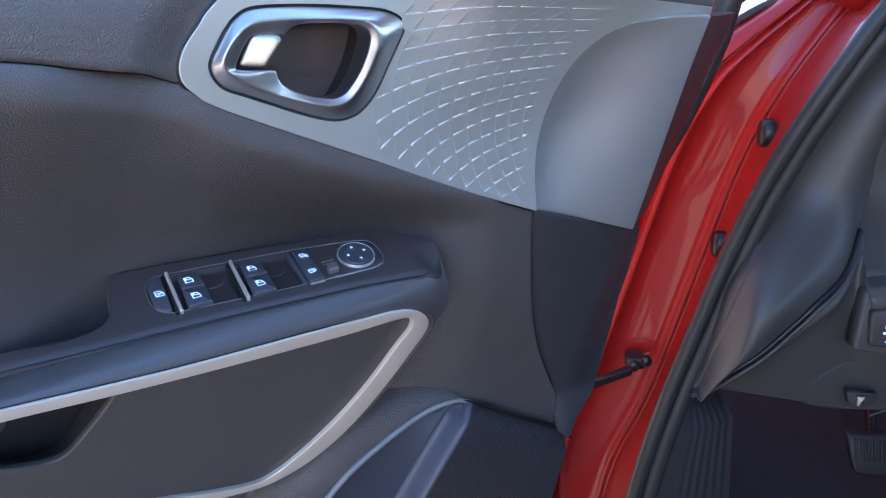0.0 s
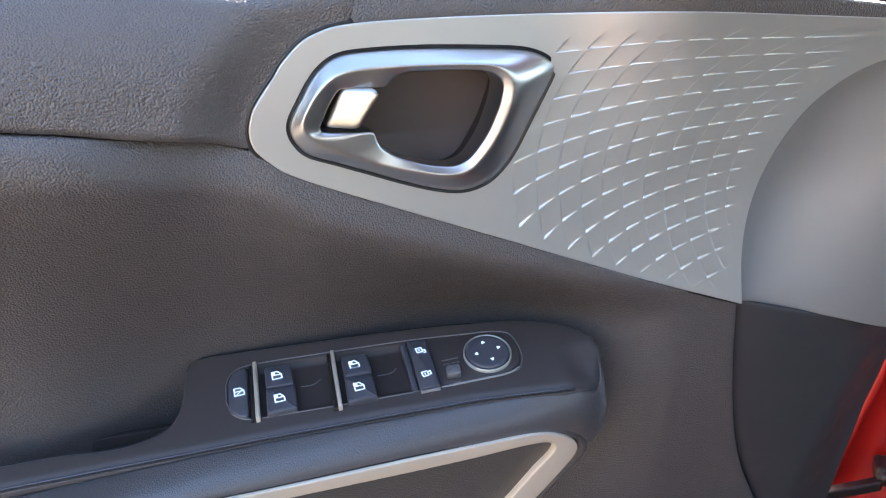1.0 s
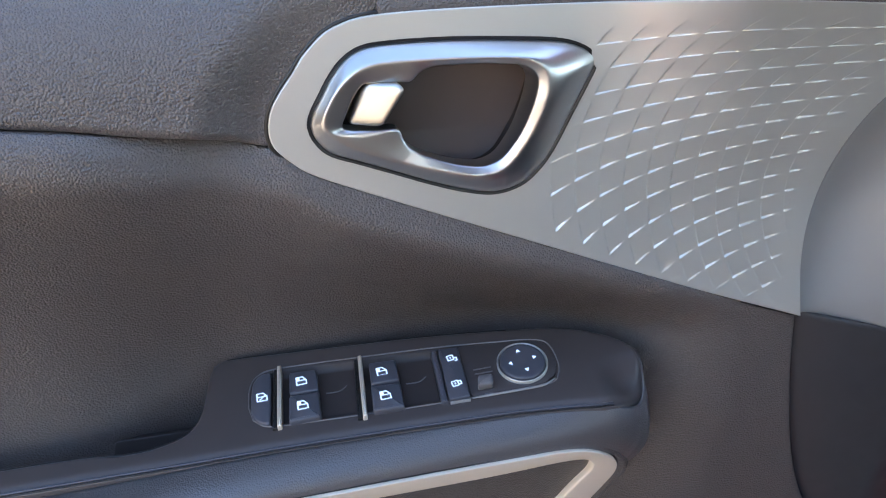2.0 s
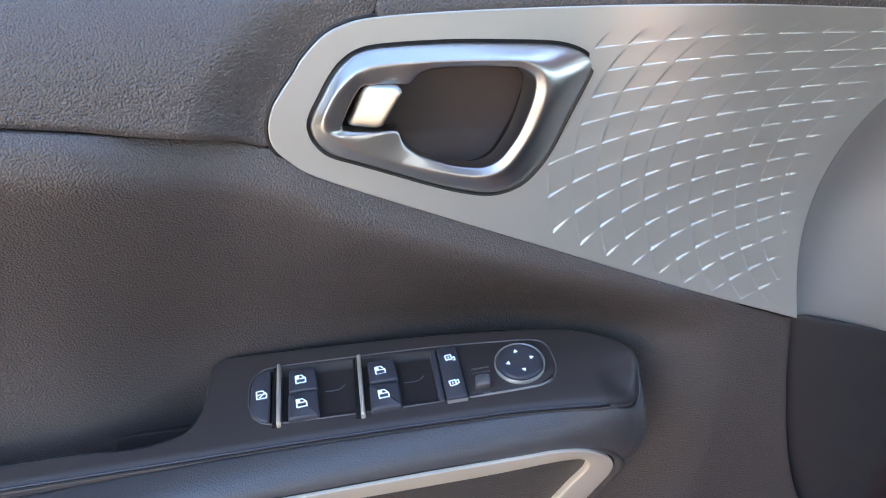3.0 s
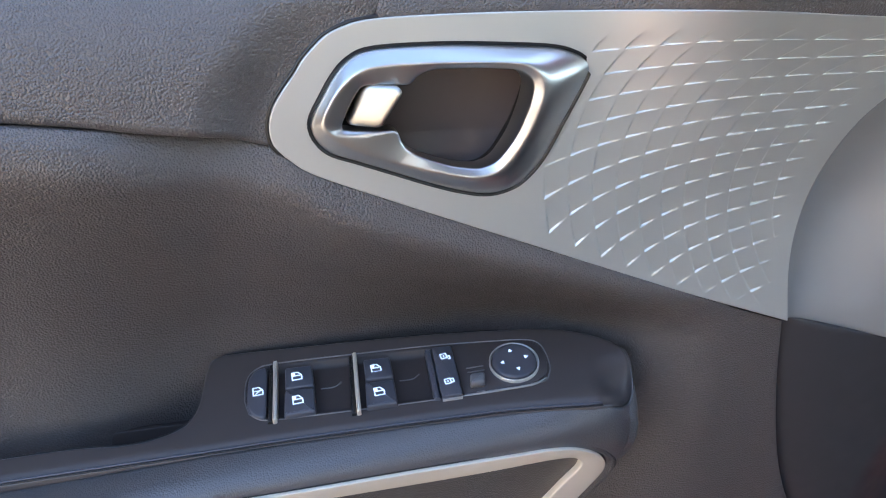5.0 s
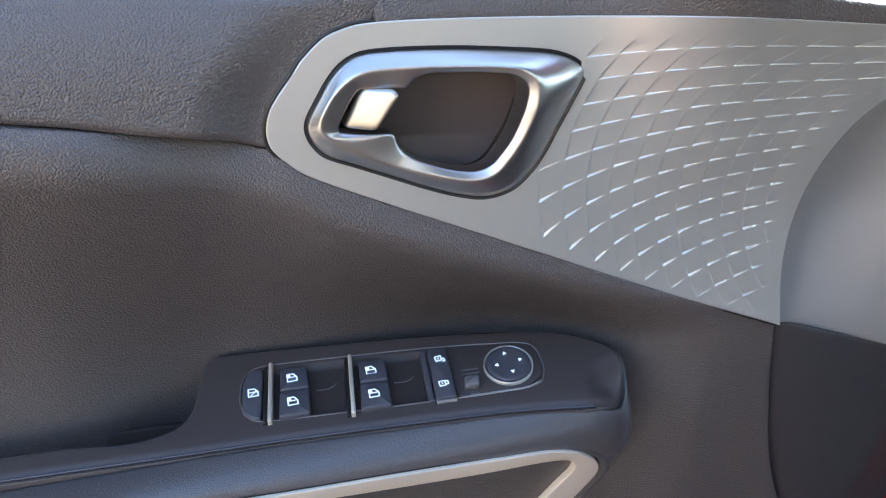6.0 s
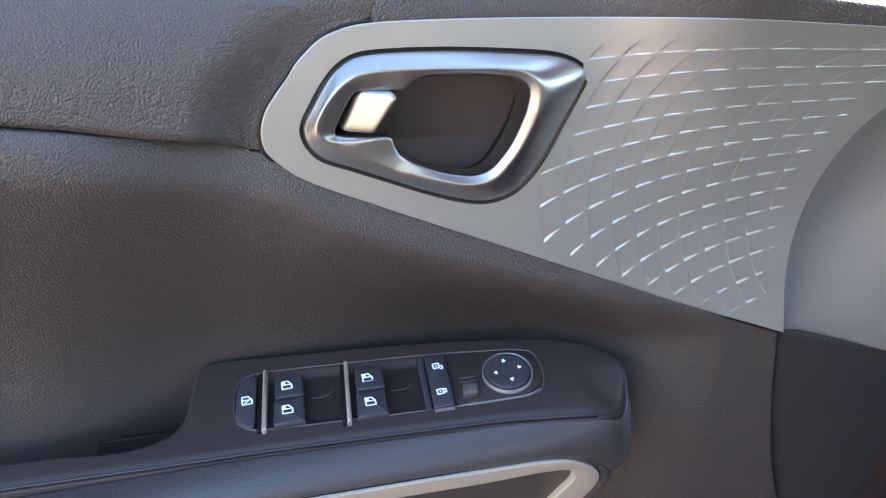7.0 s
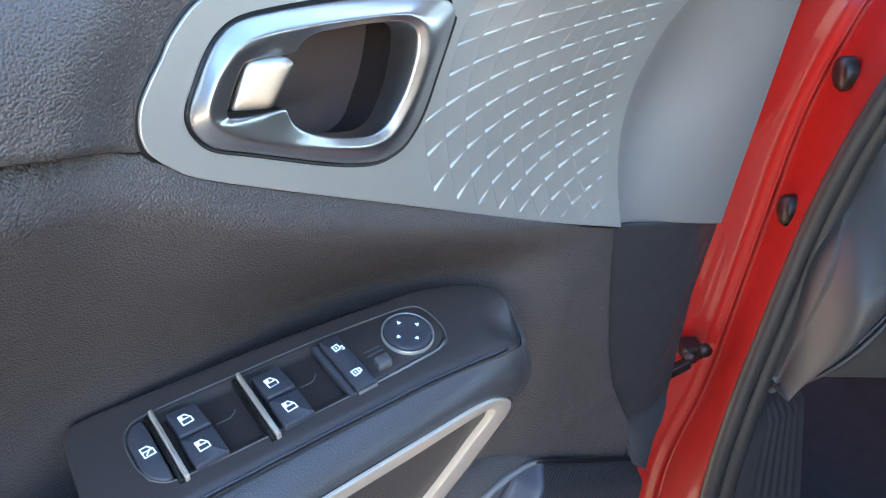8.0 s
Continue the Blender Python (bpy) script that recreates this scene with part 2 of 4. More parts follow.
def box_mesh(name, lo, hi, mats, bevel=0.0, axes=None, base=(0, 0, 0)):
    bm = bmesh.new()
    bmesh.ops.create_cube(bm, size=1)
    lo, hi = Vector(lo), Vector(hi)
    for v in bm.verts:
        v.co = Vector([(lo[k] + hi[k]) / 2 + v.co[k] * (hi[k] - lo[k]) for k in range(3)])
    if bevel:
        bmesh.ops.bevel(bm, geom=list(bm.edges), offset=bevel, segments=3, affect="EDGES", profile=0.5)
    if axes:
        for v in bm.verts:
            v.co = Vector(base) + axes[0] * v.co.x + axes[1] * v.co.y + axes[2] * v.co.z
    me = bpy.data.meshes.new(name)
    bm.to_mesh(me)
    bm.free()
    me.materials.append(mats)
    return me

# ---- ground ----
g = 60.0
ground_grid = np.array([[(x, y, 0.0) for y in np.linspace(-g, g, 13)] for x in np.linspace(-g, g, 13)])
ground = tagged(new("ground", sheet("ground", ground_grid, GROUND, skirt=None)), "sunlit pale concrete yard beside the car", "ground", kind="structure")

wall_axes = (Vector((0.791, -0.611, 0)), Vector((0.611, 0.791, 0)), Vector((0, 0, 1)))
# Added wall, never in view: gives the door bounce light and something to reflect.
PLASTER = material("grey_plaster", (0.26, 0.24, 0.21), 0.85, grain=120, bump=0.4, bump_dist=0.003, vary=0.15, vary_scale=0.8)
tagged(new("wall_unseen_rear", box_mesh("wall_unseen_rear", (-14, -9.3, 0), (14, -9.0, 3.0), PLASTER, 0.02, wall_axes)), "unseen plastered wall added behind the car for bounce and reflections", "wall", kind="structure")
# Added dark wall, out of view, blocks the low sky on the left.
WALL_DARK = material("light_blocking_dark", (0.10, 0.095, 0.085), 0.9, grain=90, bump=0.5, bump_dist=0.003, vary=0.2, vary_scale=0.9)
tagged(new("wall_unseen_side", box_mesh("wall_unseen_side", (-3.9, -8.9, 0), (-3.6, 12, 3.6), WALL_DARK, 0.02, wall_axes)), "unseen dark wall added to cut light from the left", "wall", kind="structure")

# ---- the open door ----
UP = Vector((0, 0, 1))
door = thing("driver_door", (0.25, 0.66, 0.36), "open car door with charcoal leatherette trim and silver handle panel", "car door")


def y_silver(x, z):
    return 0.588 - 0.0355 * x - 0.0408 * z


def with_depth(grid, depth):
    x, z = grid[..., 0], grid[..., 1]
    return np.stack([x, depth(x, z), z], -1)


def near(curve, x, z):
    """Distance in x and z from places to a curve."""
    pts = np.stack([np.ravel(x), np.ravel(z)], 1)
    best = np.full(len(pts), 9.0)
    for a, b in zip(curve[:-1], curve[1:]):
        ab = b - a
        s = np.clip(((pts - a) @ ab) / (ab @ ab + 1e-12), 0, 1)
        best = np.minimum(best, np.linalg.norm(pts - a - s[:, None] * ab, axis=1))
    return best.reshape(np.shape(x))


# Outlines in x and z: the silver panel, the arc where it ends, the belt.
TIP = spline([(0.186, 1.084), (0.1812, 1.090), (0.1798, 1.098), (0.182, 1.107), (0.187, 1.115), (0.193, 1.1225)], 60)
EDGE_LOW = spline([(0.186, 1.084), (0.199, 1.0745), (0.237, 1.058), (0.308, 1.029), (0.395, 0.993), (0.468, 0.966)], 320)
EDGE_TOP = spline([(0.193, 1.1225), (0.200, 1.132), (0.214, 1.1425), (0.241, 1.147), (0.323, 1.147), (0.412, 1.144), (0.497, 1.138), (0.574, 1.132), (0.652, 1.125)], 320)
ARC = spline([(0.468, 0.966), (0.4655, 1.0), (0.468, 1.028), (0.476, 1.053), (0.490, 1.076), (0.507, 1.093), (0.532, 1.107), (0.563, 1.114), (0.610, 1.1175), (0.651, 1.119)], 240)
LOW_RING = np.vstack([EDGE_LOW[::-1], TIP, EDGE_TOP])


SCALE_DEPTH = 0.0012


def scales(x, z):
    """Relief of the pressed scale pattern: tilted facets with a ledge along each row and a groove along each sweep."""
    u, v = (x - 0.40) / 0.07, (z - 1.05) / 0.08
    k = 6.290 - 0.108 * v - 2.791 * v**2 - 0.473 * v**3 + 0.384 * v**4 + u * (5.204 - 1.003 * v - 1.176 * v**2 + 0.456 * v**3) + u**2 * (-0.106 - 0.229 * v - 0.142 * v**2) + u**3 * (-0.082 + 0.006 * v) - 0.025 * u**4
    j = 7.364 - 6.489 * v - 1.498 * v**2 + 0.296 * v**3 + 0.252 * v**4 + u * (1.419 - 1.659 * v + 0.199 * v**2 + 0.066 * v**3) + u**2 * (-0.427 + 0.369 * v - 0.183 * v**2) + u**3 * (0.017 - 0.032 * v) + 0.038 * u**4
    fj, fk = j - np.floor(j), k - np.floor(k)
    down = np.where(fj < 0.955, (fj / 0.955) ** 1.3, (1 - fj) / 0.045)
    side = np.where(fk < 0.11, ease(fk, 0.0, 0.11), ((1 - fk) / 0.89) ** 1.6)
    fade = ease(k, -0.25, 0.0) * ease(j, -0.8, -0.1) * ease(near(ARC[::8], x, z), 0.006, 0.024) * ease(near(EDGE_LOW[::20], x, z), 0.001, 0.011) * ease(near(BEZEL[::6], x, z), 0.001, 0.013) * (1 - ease(x, 0.52, 0.56)) * (1 - ease(k, 10.7, 11.2) * (z < 1.09))
    return -SCALE_DEPTH * fade * down * side


def hollow_of(x, z):
    return 0.0045 * (1 - ((z - 1.055) / 0.09) ** 2) * ease(x, 0.30, 0.42)


def y_textured(x, z):
    return y_silver(x, z) + hollow_of(x, z) - scales(x, z)


def lean(x, z):
    """The panel is scooped: beyond the handle its upper part overhangs towards the cabin."""
    over = -0.021 * (np.maximum(z - 1.03, 0) / 0.092) ** 1.7
    scoop = 0.003 * np.maximum(1 - ((z - 1.02) / 0.055) ** 2, 0)
    return (over + scoop) * ease(x, 0.325, 0.43)


FLARE = (0.172, 0.1215, 1.1811)


def flare(grid, shift):
    """Moves places towards the cabin by shift, along lines that meet at the point FLARE."""
    c = np.array(FLARE)
    s = 1 + shift / (grid[..., 1] - c[1])
    return c + (grid - c) * s[..., None]


# handle surround: loops as distance from one centre
MID = np.array([0.262, 1.098])
TURNS = np.linspace(0, 2 * math.pi, 300, endpoint=False)


def loop(points, smooth=True):
    """The closed outline cut by 300 even rays from MID."""
    p = np.array(points, float)
    if smooth:
        p = spline(np.vstack([p[-2:], p, p[:2]]), 600)
    else:
        p = even(np.vstack([p, p[:1]]), 900)
    w = np.arctan2(p[:, 1] - MID[1], p[:, 0] - MID[0])
    r = np.linalg.norm(p - MID, axis=1)
    o = np.argsort(w)
    rr = np.interp(TURNS, np.r_[w[o] - 2 * math.pi, w[o], w[o] + 2 * math.pi], np.r_[r[o], r[o], r[o]])
    return MID + rr[:, None] * np.stack([np.cos(TURNS), np.sin(TURNS)], 1)


BEZEL = loop([(0.1985, 1.098), (0.2005, 1.0915), (0.207, 1.0845), (0.221, 1.079), (0.238, 1.0725), (0.255, 1.066), (0.272, 1.0605), (0.287, 1.058), (0.300, 1.061), (0.309, 1.068), (0.3165, 1.078), (0.325, 1.094), (0.333, 1.109), (0.337, 1.1175), (0.336, 1.1225), (0.330, 1.127), (0.318, 1.1305), (0.295, 1.1325), (0.267, 1.134), (0.240, 1.134), (0.225, 1.1325), (0.216, 1.1275), (0.2095, 1.120), (0.204, 1.111), (0.200, 1.104)])
CREST = loop([(0.2049, 1.1025), (0.2094, 1.1117), (0.2173, 1.1203), (0.226, 1.1249), (0.2393, 1.1261), (0.2658, 1.1264), (0.2926, 1.1254), (0.3034, 1.1229), (0.3096, 1.1159), (0.3089, 1.1044), (0.302, 1.0875), (0.2914, 1.0732), (0.28, 1.0691), (0.2659, 1.071), (0.2381, 1.0789), (0.2163, 1.0885), (0.2067, 1.0954)])
MOUTH = loop(rounded([(0.2232, 1.1176), (0.2460, 1.1168), (0.2500, 1.1215), (0.2568, 1.1238), (0.2796, 1.1238), (0.2986, 1.1222), (0.3060, 1.1166), (0.3044, 1.1057), (0.2983, 1.0888), (0.2889, 1.0759), (0.2805, 1.0727), (0.2664, 1.0746), (0.2496, 1.0808), (0.2419, 1.0864), (0.2395, 1.0943), (0.2137, 1.0955), (0.2125, 1.0985), (0.2175, 1.1096)], [0.003, 0.002, 0.003, 0.005, 0.006, 0.006, 0.006, 0.01, 0.01, 0.008, 0.006, 0.01, 0.006, 0.005, 0.002, 0.002, 0.002, 0.006]), smooth=False)
HOLE = loop(inset(BEZEL, 0.004))


def inside_hole(x, z):
    w = np.arctan2(z - MID[1], x - MID[0]) % (2 * math.pi)
    rim = np.linalg.norm(HOLE - MID, axis=1)
    return np.hypot(x - MID[0], z - MID[1]) < rim[(w / (2 * math.pi) * 300).astype(int) % 300]


# finer rows where the relief lies
left_c, right_c = spline(TIP, 560), even(np.vstack([ARC, EDGE_TOP[-1:]]), 560)
along = np.r_[np.linspace(0, 0.36, 130, endpoint=False), np.linspace(0.36, 1, 760)]


def spread(p):
    """Places along a curve, closer where the relief lies."""
    d = np.r_[0, np.cumsum(np.linalg.norm(np.diff(p, axis=0), axis=1))]
    return np.stack([np.interp(along * d[-1], d, p[:, i]) for i in (0, 1)], 1)


def coons_at(bottom, top, left, right, u):
    """As coons(), for columns at the shares u."""
    v = np.linspace(0, 1, len(left))[None, :, None]
    u = u[:, None, None]
    B, T, L, R = bottom[:, None], top[:, None], left[None], right[None]
    return (1 - v) * B + v * T + (1 - u) * L + u * R - ((1 - u) * (1 - v) * B[:1] + u * (1 - v) * B[-1:] + (1 - u) * v * T[:1] + u * v * T[-1:])


silver_plan = coons_at(spread(EDGE_LOW), spread(EDGE_TOP), left_c, right_c, along)
px, pz = silver_plan[..., 0], silver_plan[..., 1]
silver_grid = flare(with_depth(silver_plan, y_textured), lean(px, pz) - hollow_of(px, pz) * ease(px, 0.325, 0.43))
rim_size = np.r_[np.full(890, 0.0006), np.full(559, 0.0001), np.full(889, 0.0006), np.full(558, 0.0006)]
part("handle_panel", sheet("handle_panel", silver_grid, SILVER, skirt=(0, 0.012, 0), edge=rim_size, hard=True, keep=lambda x, y, z: ~inside_hole(x, z)), door, "satin silver panel pressed with a fan of fine scales")


# smooth silver end piece beyond the arc
END_RIGHT = spline([(0.5848, 0.9315), (0.5925, 0.977), (0.5985, 1.022), (0.6055, 1.0747), (0.6135, 1.1215)], 70)


def y_edge(z):
    """Depth of the front edge, which turns towards the cabin as it rises."""
    return np.interp(z, [0.92, 0.9315, 0.977, 1.022, 1.0747, 1.1215], [0.5330, 0.5314, 0.5225, 0.5125, 0.5010, 0.4900])


end_plan = END_RIGHT.copy()
for _ in range(4):
    far = (y_edge(END_RIGHT[:, 1]) - FLARE[1]) / (y_silver(end_plan[:, 0], end_plan[:, 1]) - FLARE[1])
    end_plan = np.stack([FLARE[0] + (END_RIGHT[:, 0] - FLARE[0]) / far, FLARE[2] + (END_RIGHT[:, 1] - FLARE[2]) / far], 1)


def front_share(x, z):
    return 1 - ease(near(end_plan, x, z), 0.0, 0.125)


def y_end(x, z):
    d = near(np.vstack([ARC, EDGE_TOP[-1:]]), x, z)
    return y_silver(x, z) + (0.0035 + 0.012 * (1 - np.exp(-d / 0.013))) * (1 - front_share(x, z))


arc_cut = int(np.argmin(np.abs(ARC[:, 0] - 0.563) + (ARC[:, 1] < 1.1)))
end_flat = coons(spline([(0.4685, 0.9655), (0.522, 0.9505), tuple(end_plan[0])], 70), spline(np.vstack([ARC[arc_cut:-12:12], end_plan[-1:]]), 70), even(ARC[: arc_cut + 1], 70), end_plan)
ex, ez = end_flat[..., 0], end_flat[..., 1]
to_edge = np.interp(ez, end_plan[:, 1], y_edge(END_RIGHT[:, 1])) - y_silver(ex, ez)
end_grid = flare(with_depth(end_flat, y_end), lean(ex, ez) * (1 - front_share(ex, ez)) + to_edge * front_share(ex, ez))
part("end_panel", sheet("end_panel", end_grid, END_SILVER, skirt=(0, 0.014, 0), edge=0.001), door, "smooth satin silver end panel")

# handle surround, cup and lever
def ring_at(outline, depth):
    return [(x, y_silver(x, z) + (depth(x, z) if callable(depth) else depth), z) for x, z in outline]


def crest_depth(x, z):
    return -(0.008 + 0.006 * float(np.clip((x - 0.24) / 0.07, 0, 1)) - 0.003 * float(np.clip((1.105 - z) / 0.03, 0, 1)))


def mouth_depth(x, z):
    return -(0.006 + 0.006 * float(np.clip((x - 0.24) / 0.066, 0, 1)) - 0.003 * float(np.clip((1.105 - z) / 0.03, 0, 1)))


def bezel_ring(f, share):
    """Outer flank: f of the way from the rim to the crest, at that share of the crest's height."""
    return [(x, y_silver(x, z) - 0.0010 * (1 - share) + crest_depth(*c) * share, z) for (x, z), c in zip(BEZEL + (CREST - BEZEL) * f, CREST)]


def inner_ring(f, share):
    """Inner slope from the crest to the mouth."""
    return [(x, y_silver(x, z) + crest_depth(*c) * (1 - share) + mouth_depth(*m) * share, z) for (x, z), c, m in zip(CREST + (MOUTH - CREST) * f, CREST, MOUTH)]


def mouth_ring(d, deeper):
    return [(x, y_silver(x, z) + mouth_depth(*m) + deeper, z) for (x, z), m in zip(inset(MOUTH, d), MOUTH)]


bezel = part("handle_surround", loft("handle_surround", [
    ring_at(inset(BEZEL, -0.0002), 0.006), ring_at(BEZEL, 0.0005), ring_at(inset(BEZEL, 0.0005), -0.0008),
    bezel_ring(0.1, 0.12), bezel_ring(0.3, 0.36), bezel_ring(0.5, 0.58), bezel_ring(0.7, 0.80), bezel_ring(0.84, 0.93), bezel_ring(0.93, 0.985), bezel_ring(1.0, 1.0),
    inner_ring(0.10, 0.02), inner_ring(0.25, 0.16), inner_ring(0.5, 0.45), inner_ring(0.8, 0.80), inner_ring(0.95, 0.96), mouth_ring(0.0, 0.0002), mouth_ring(0.0004, 0.0010), ring_at(inset(MOUTH, 0.0006), 0.0075)], CHROME), door, "satin chrome handle surround")
part("shadow_gap", loft("shadow_gap", [ring_at(inset(BEZEL, -0.0015), -0.0003), ring_at(inset(BEZEL, 0.0008), -0.0002), ring_at(inset(BEZEL, 0.001), 0.004)], BLACK), bezel, "thin black gap round the surround")
cup_rings = []
for f, dep in ((1.0, 0.005), (1.1, 0.012), (1.28, 0.025), (1.3, 0.050), (1.1, 0.057), (0.4, 0.060), (0.05, 0.0605)):
    cup_rings.append([(x, y_silver(x, z) + dep, z) for x, z in MID + (inset(MOUTH, -0.0004) - MID) * f])
part("cup", loft("cup", cup_rings, WELL, cap1=True), bezel, "dark hollow behind the lever")
plate_r = spline([(0.286, 1.055), (0.303, 1.0770), (0.314, 1.0940), (0.322, 1.108), (0.3265, 1.122), (0.327, 1.130)], 40)
plate_l = np.stack([np.full(40, 0.226), np.linspace(1.062, 1.130, 40)], 1)
cup_plate = with_depth(coons(np.linspace(plate_l[0], plate_r[0], 40), np.linspace(plate_l[-1], plate_r[-1], 40), plate_l, plate_r), lambda x, z: 0.5800 - 0.004 * ease(x, 0.28, 0.325) + 0.010 * ((x - 0.262) / 0.04) ** 2 * (x < 0.262) + 0.6 * np.maximum(z - 1.117, 0) - 0.25 * np.maximum(1.082 - z, 0))
part("cup_plate", sheet("cup_plate", cup_plate, CUP, skirt=(0.002, 0.010, 0), edge=0.0015), bezel, "dark brown hollow finger plate")


def on_lever(a, b, h):
    # the lever leans: its free edge stands proud
    return (a, 0.5365 - 0.5 * (a - 0.2165) + 0.1 * (b - 1.106) - h, b)


lever_shape = rounded([(0.2155, 1.0982), (0.2310, 1.0970), (0.2420, 1.1140), (0.2395, 1.1170), (0.2260, 1.1174), (0.2232, 1.1150)], [0.003, 0.003, 0.003, 0.002, 0.002, 0.003])
lever_mid = lever_shape.mean(0)
lever_rings = [[on_lever(*p, -0.006) for p in lever_shape], [on_lever(*p, 0.0015) for p in lever_shape]]
for f in (0.985, 0.95, 0.90, 0.82, 0.7, 0.4, 0.05):
    lever_rings.append([on_lever(*p, 0.0018 + 0.0020 * (1 - f**7) ** 0.5) for p in lever_mid + (lever_shape - lever_mid) * f])
part("lever", loft("lever", lever_rings, MIRROR_CHROME, cap1=True), bezel, "polished chrome release lever")


# upper roll above the seam, wrapped round the silver panel
def bulge(x):
    """How far the trim stands out towards the cabin beside the silver panel."""
    return 0.025 * (1 - ease(x, 0.085, 0.180))


def seam_z(x):
    s = 1 - bulge(x) / 0.426
    a = 0.172 - (0.172 - x) / s
    straight = 1.1055 - 0.133 * (a - 0.059) + 0.0006 * ease(a, 0.06, 0.12) + 0.0024 * ease(a, 0.115, 0.15) - 0.0034 * ease(a, 0.155, 0.18)
    return 1.1811 - (1.1811 - straight) * s


def belt_z(x):
    return np.interp(x, [-0.4, 0.1, 0.21, 0.46, 0.573, 0.65], [1.186, 1.178, 1.1640, 1.152, 1.1375, 1.131])


def y_upper(x, z):
    d = near(LOW_RING, x, z)
    free = 0.5225 + 6.0 * np.maximum(z - 1.118, 0) ** 2 + 0.5 * np.maximum(0, z - (belt_z(x) - 0.010))
    crease = 0.0020 * np.exp(-(np.maximum(z - seam_z(x), 0) / 0.0022) ** 2) * (1 - ease(x, 0.165, 0.18))
    w = ease(d, 0.002, 0.036)
    return (y_silver(x, z) + 0.002) * (1 - w) + free * w + crease


xs = np.r_[np.linspace(-0.30, 0.14, 40), np.linspace(0.1415, 0.179, 30)]
floor_l = np.stack([xs, seam_z(xs) + 0.0016], 1)
roof_l = np.stack([np.linspace(-0.30, 0.235, 70), belt_z(np.linspace(-0.30, 0.235, 70))], 1)
join = spline([(0.1785, 1.0905), (0.1786, 1.099), (0.1812, 1.1085), (0.189, 1.1205), (0.1985, 1.1333), (0.2135, 1.1440), (0.230, 1.1480), (0.235, 1.1628)], 60)
left_side = np.stack([np.full(60, -0.30), np.linspace(floor_l[0, 1], roof_l[0, 1], 60)], 1)
upper_grid = with_depth(coons(floor_l, roof_l, left_side, join), y_upper)
part("upper_trim", sheet("upper_trim", upper_grid, LEATHER, skirt=(0, 0.05, 0), edge=0.0009), door, "grained charcoal upper door trim")
xt = np.linspace(0.2345, 0.652, 120)
top_low = np.stack([xt, np.interp(xt, EDGE_TOP[:, 0], EDGE_TOP[:, 1]) + 0.0012], 1)
top_high = np.stack([xt, belt_z(xt)], 1)
rail_grid = with_depth(coons(top_low, top_high, np.linspace(top_low[0], top_high[0], 14), np.linspace(top_low[-1], top_high[-1], 14)), lambda x, z: y_silver(x, z) + 0.001 + 0.2 * np.maximum(0, z - np.interp(x, EDGE_TOP[:, 0], EDGE_TOP[:, 1]) - 0.003))
rail_grid = flare(rail_grid, lean(rail_grid[..., 0], rail_grid[..., 2]))
part("belt_rail", sheet("belt_rail", rail_grid, LEATHER, skirt=(0, 0.05, 0), edge=0.002), door, "narrow grained roll along the window sill")


seam_x = np.linspace(-0.30, 0.190, 40)
part("seam_welt", tube("seam_welt", [(x, 0.5325 + 0.025 - float(bulge(x)), float(seam_z(x))) for x in seam_x], 0.005, BLACK, n=8), door, "dark welt inside the seam")

ring_way = np.gradient(LOW_RING[::5], axis=0)
ring_way = np.stack([-ring_way[:, 1], ring_way[:, 0]], 1) / np.linalg.norm(ring_way, axis=1)[:, None]
edge_gap = [(x, float(y_silver(x, z)) + 0.0030, z) for x, z in LOW_RING[::5] + ring_way * 0.0012]
edge_gap = np.array(edge_gap)
edge_gap = flare(edge_gap, lean(edge_gap[:, 0], edge_gap[:, 2]))
part("panel_gap", tube("panel_gap", edge_gap, np.where((edge_gap[:, 0] > 0.37) & (edge_gap[:, 2] < 1.02), 0.0009, 0.0016), BLACK, n=8), door, "thin dark joint round the silver panel")

# outline of the speaker grille, for which the pad is cut out
SPK_TOP = spline([(0.262, 0.690), (0.287, 0.724), (0.312, 0.747), (0.345, 0.766), (0.379, 0.7805), (0.409, 0.7845), (0.435, 0.7775), (0.485, 0.748), (0.530, 0.7225), (0.5605, 0.7045)], 150)


# main pad below the seam and the silver panel
def y_pad(x, z):
    blend = ease(x, 0.165, 0.215)
    zt = seam_z(x) * (1 - blend) + np.interp(x, EDGE_LOW[:, 0], EDGE_LOW[:, 1]) * blend
    below = np.maximum(zt - z, 0)
    swell = -0.0035 * np.exp(-((below - 0.020) / 0.014) ** 2)
    lip = 0.0035 * np.exp(-(below / 0.003) ** 2) * (1 - ease(x, 0.15, 0.19))
    first = 0.543 - bulge(x) * np.exp(-((below / 0.07) ** 2)) + (y_silver(x, z) + 0.0015 - 0.543) * ease(x, 0.14, 0.20)
    span = np.maximum(zt - 0.957, 0.01)
    back = 0.606 - 0.020 * (1 - ease(x, 0.05, 0.15))
    left = first + (back - first) * ease(below / span, 0.12, 1.08) + 0.06 * np.maximum(0.957 - z, 0) + swell + lip
    right = y_silver(x, z) + 0.0015 + np.interp(z, [0.60, 0.70, 0.80, 0.90, 0.99], [0.050, 0.046, 0.034, 0.014, 0.0]) + 0.4 * lip
    m = ease(x, 0.29, 0.44)
    return left * (1 - m) + right * m


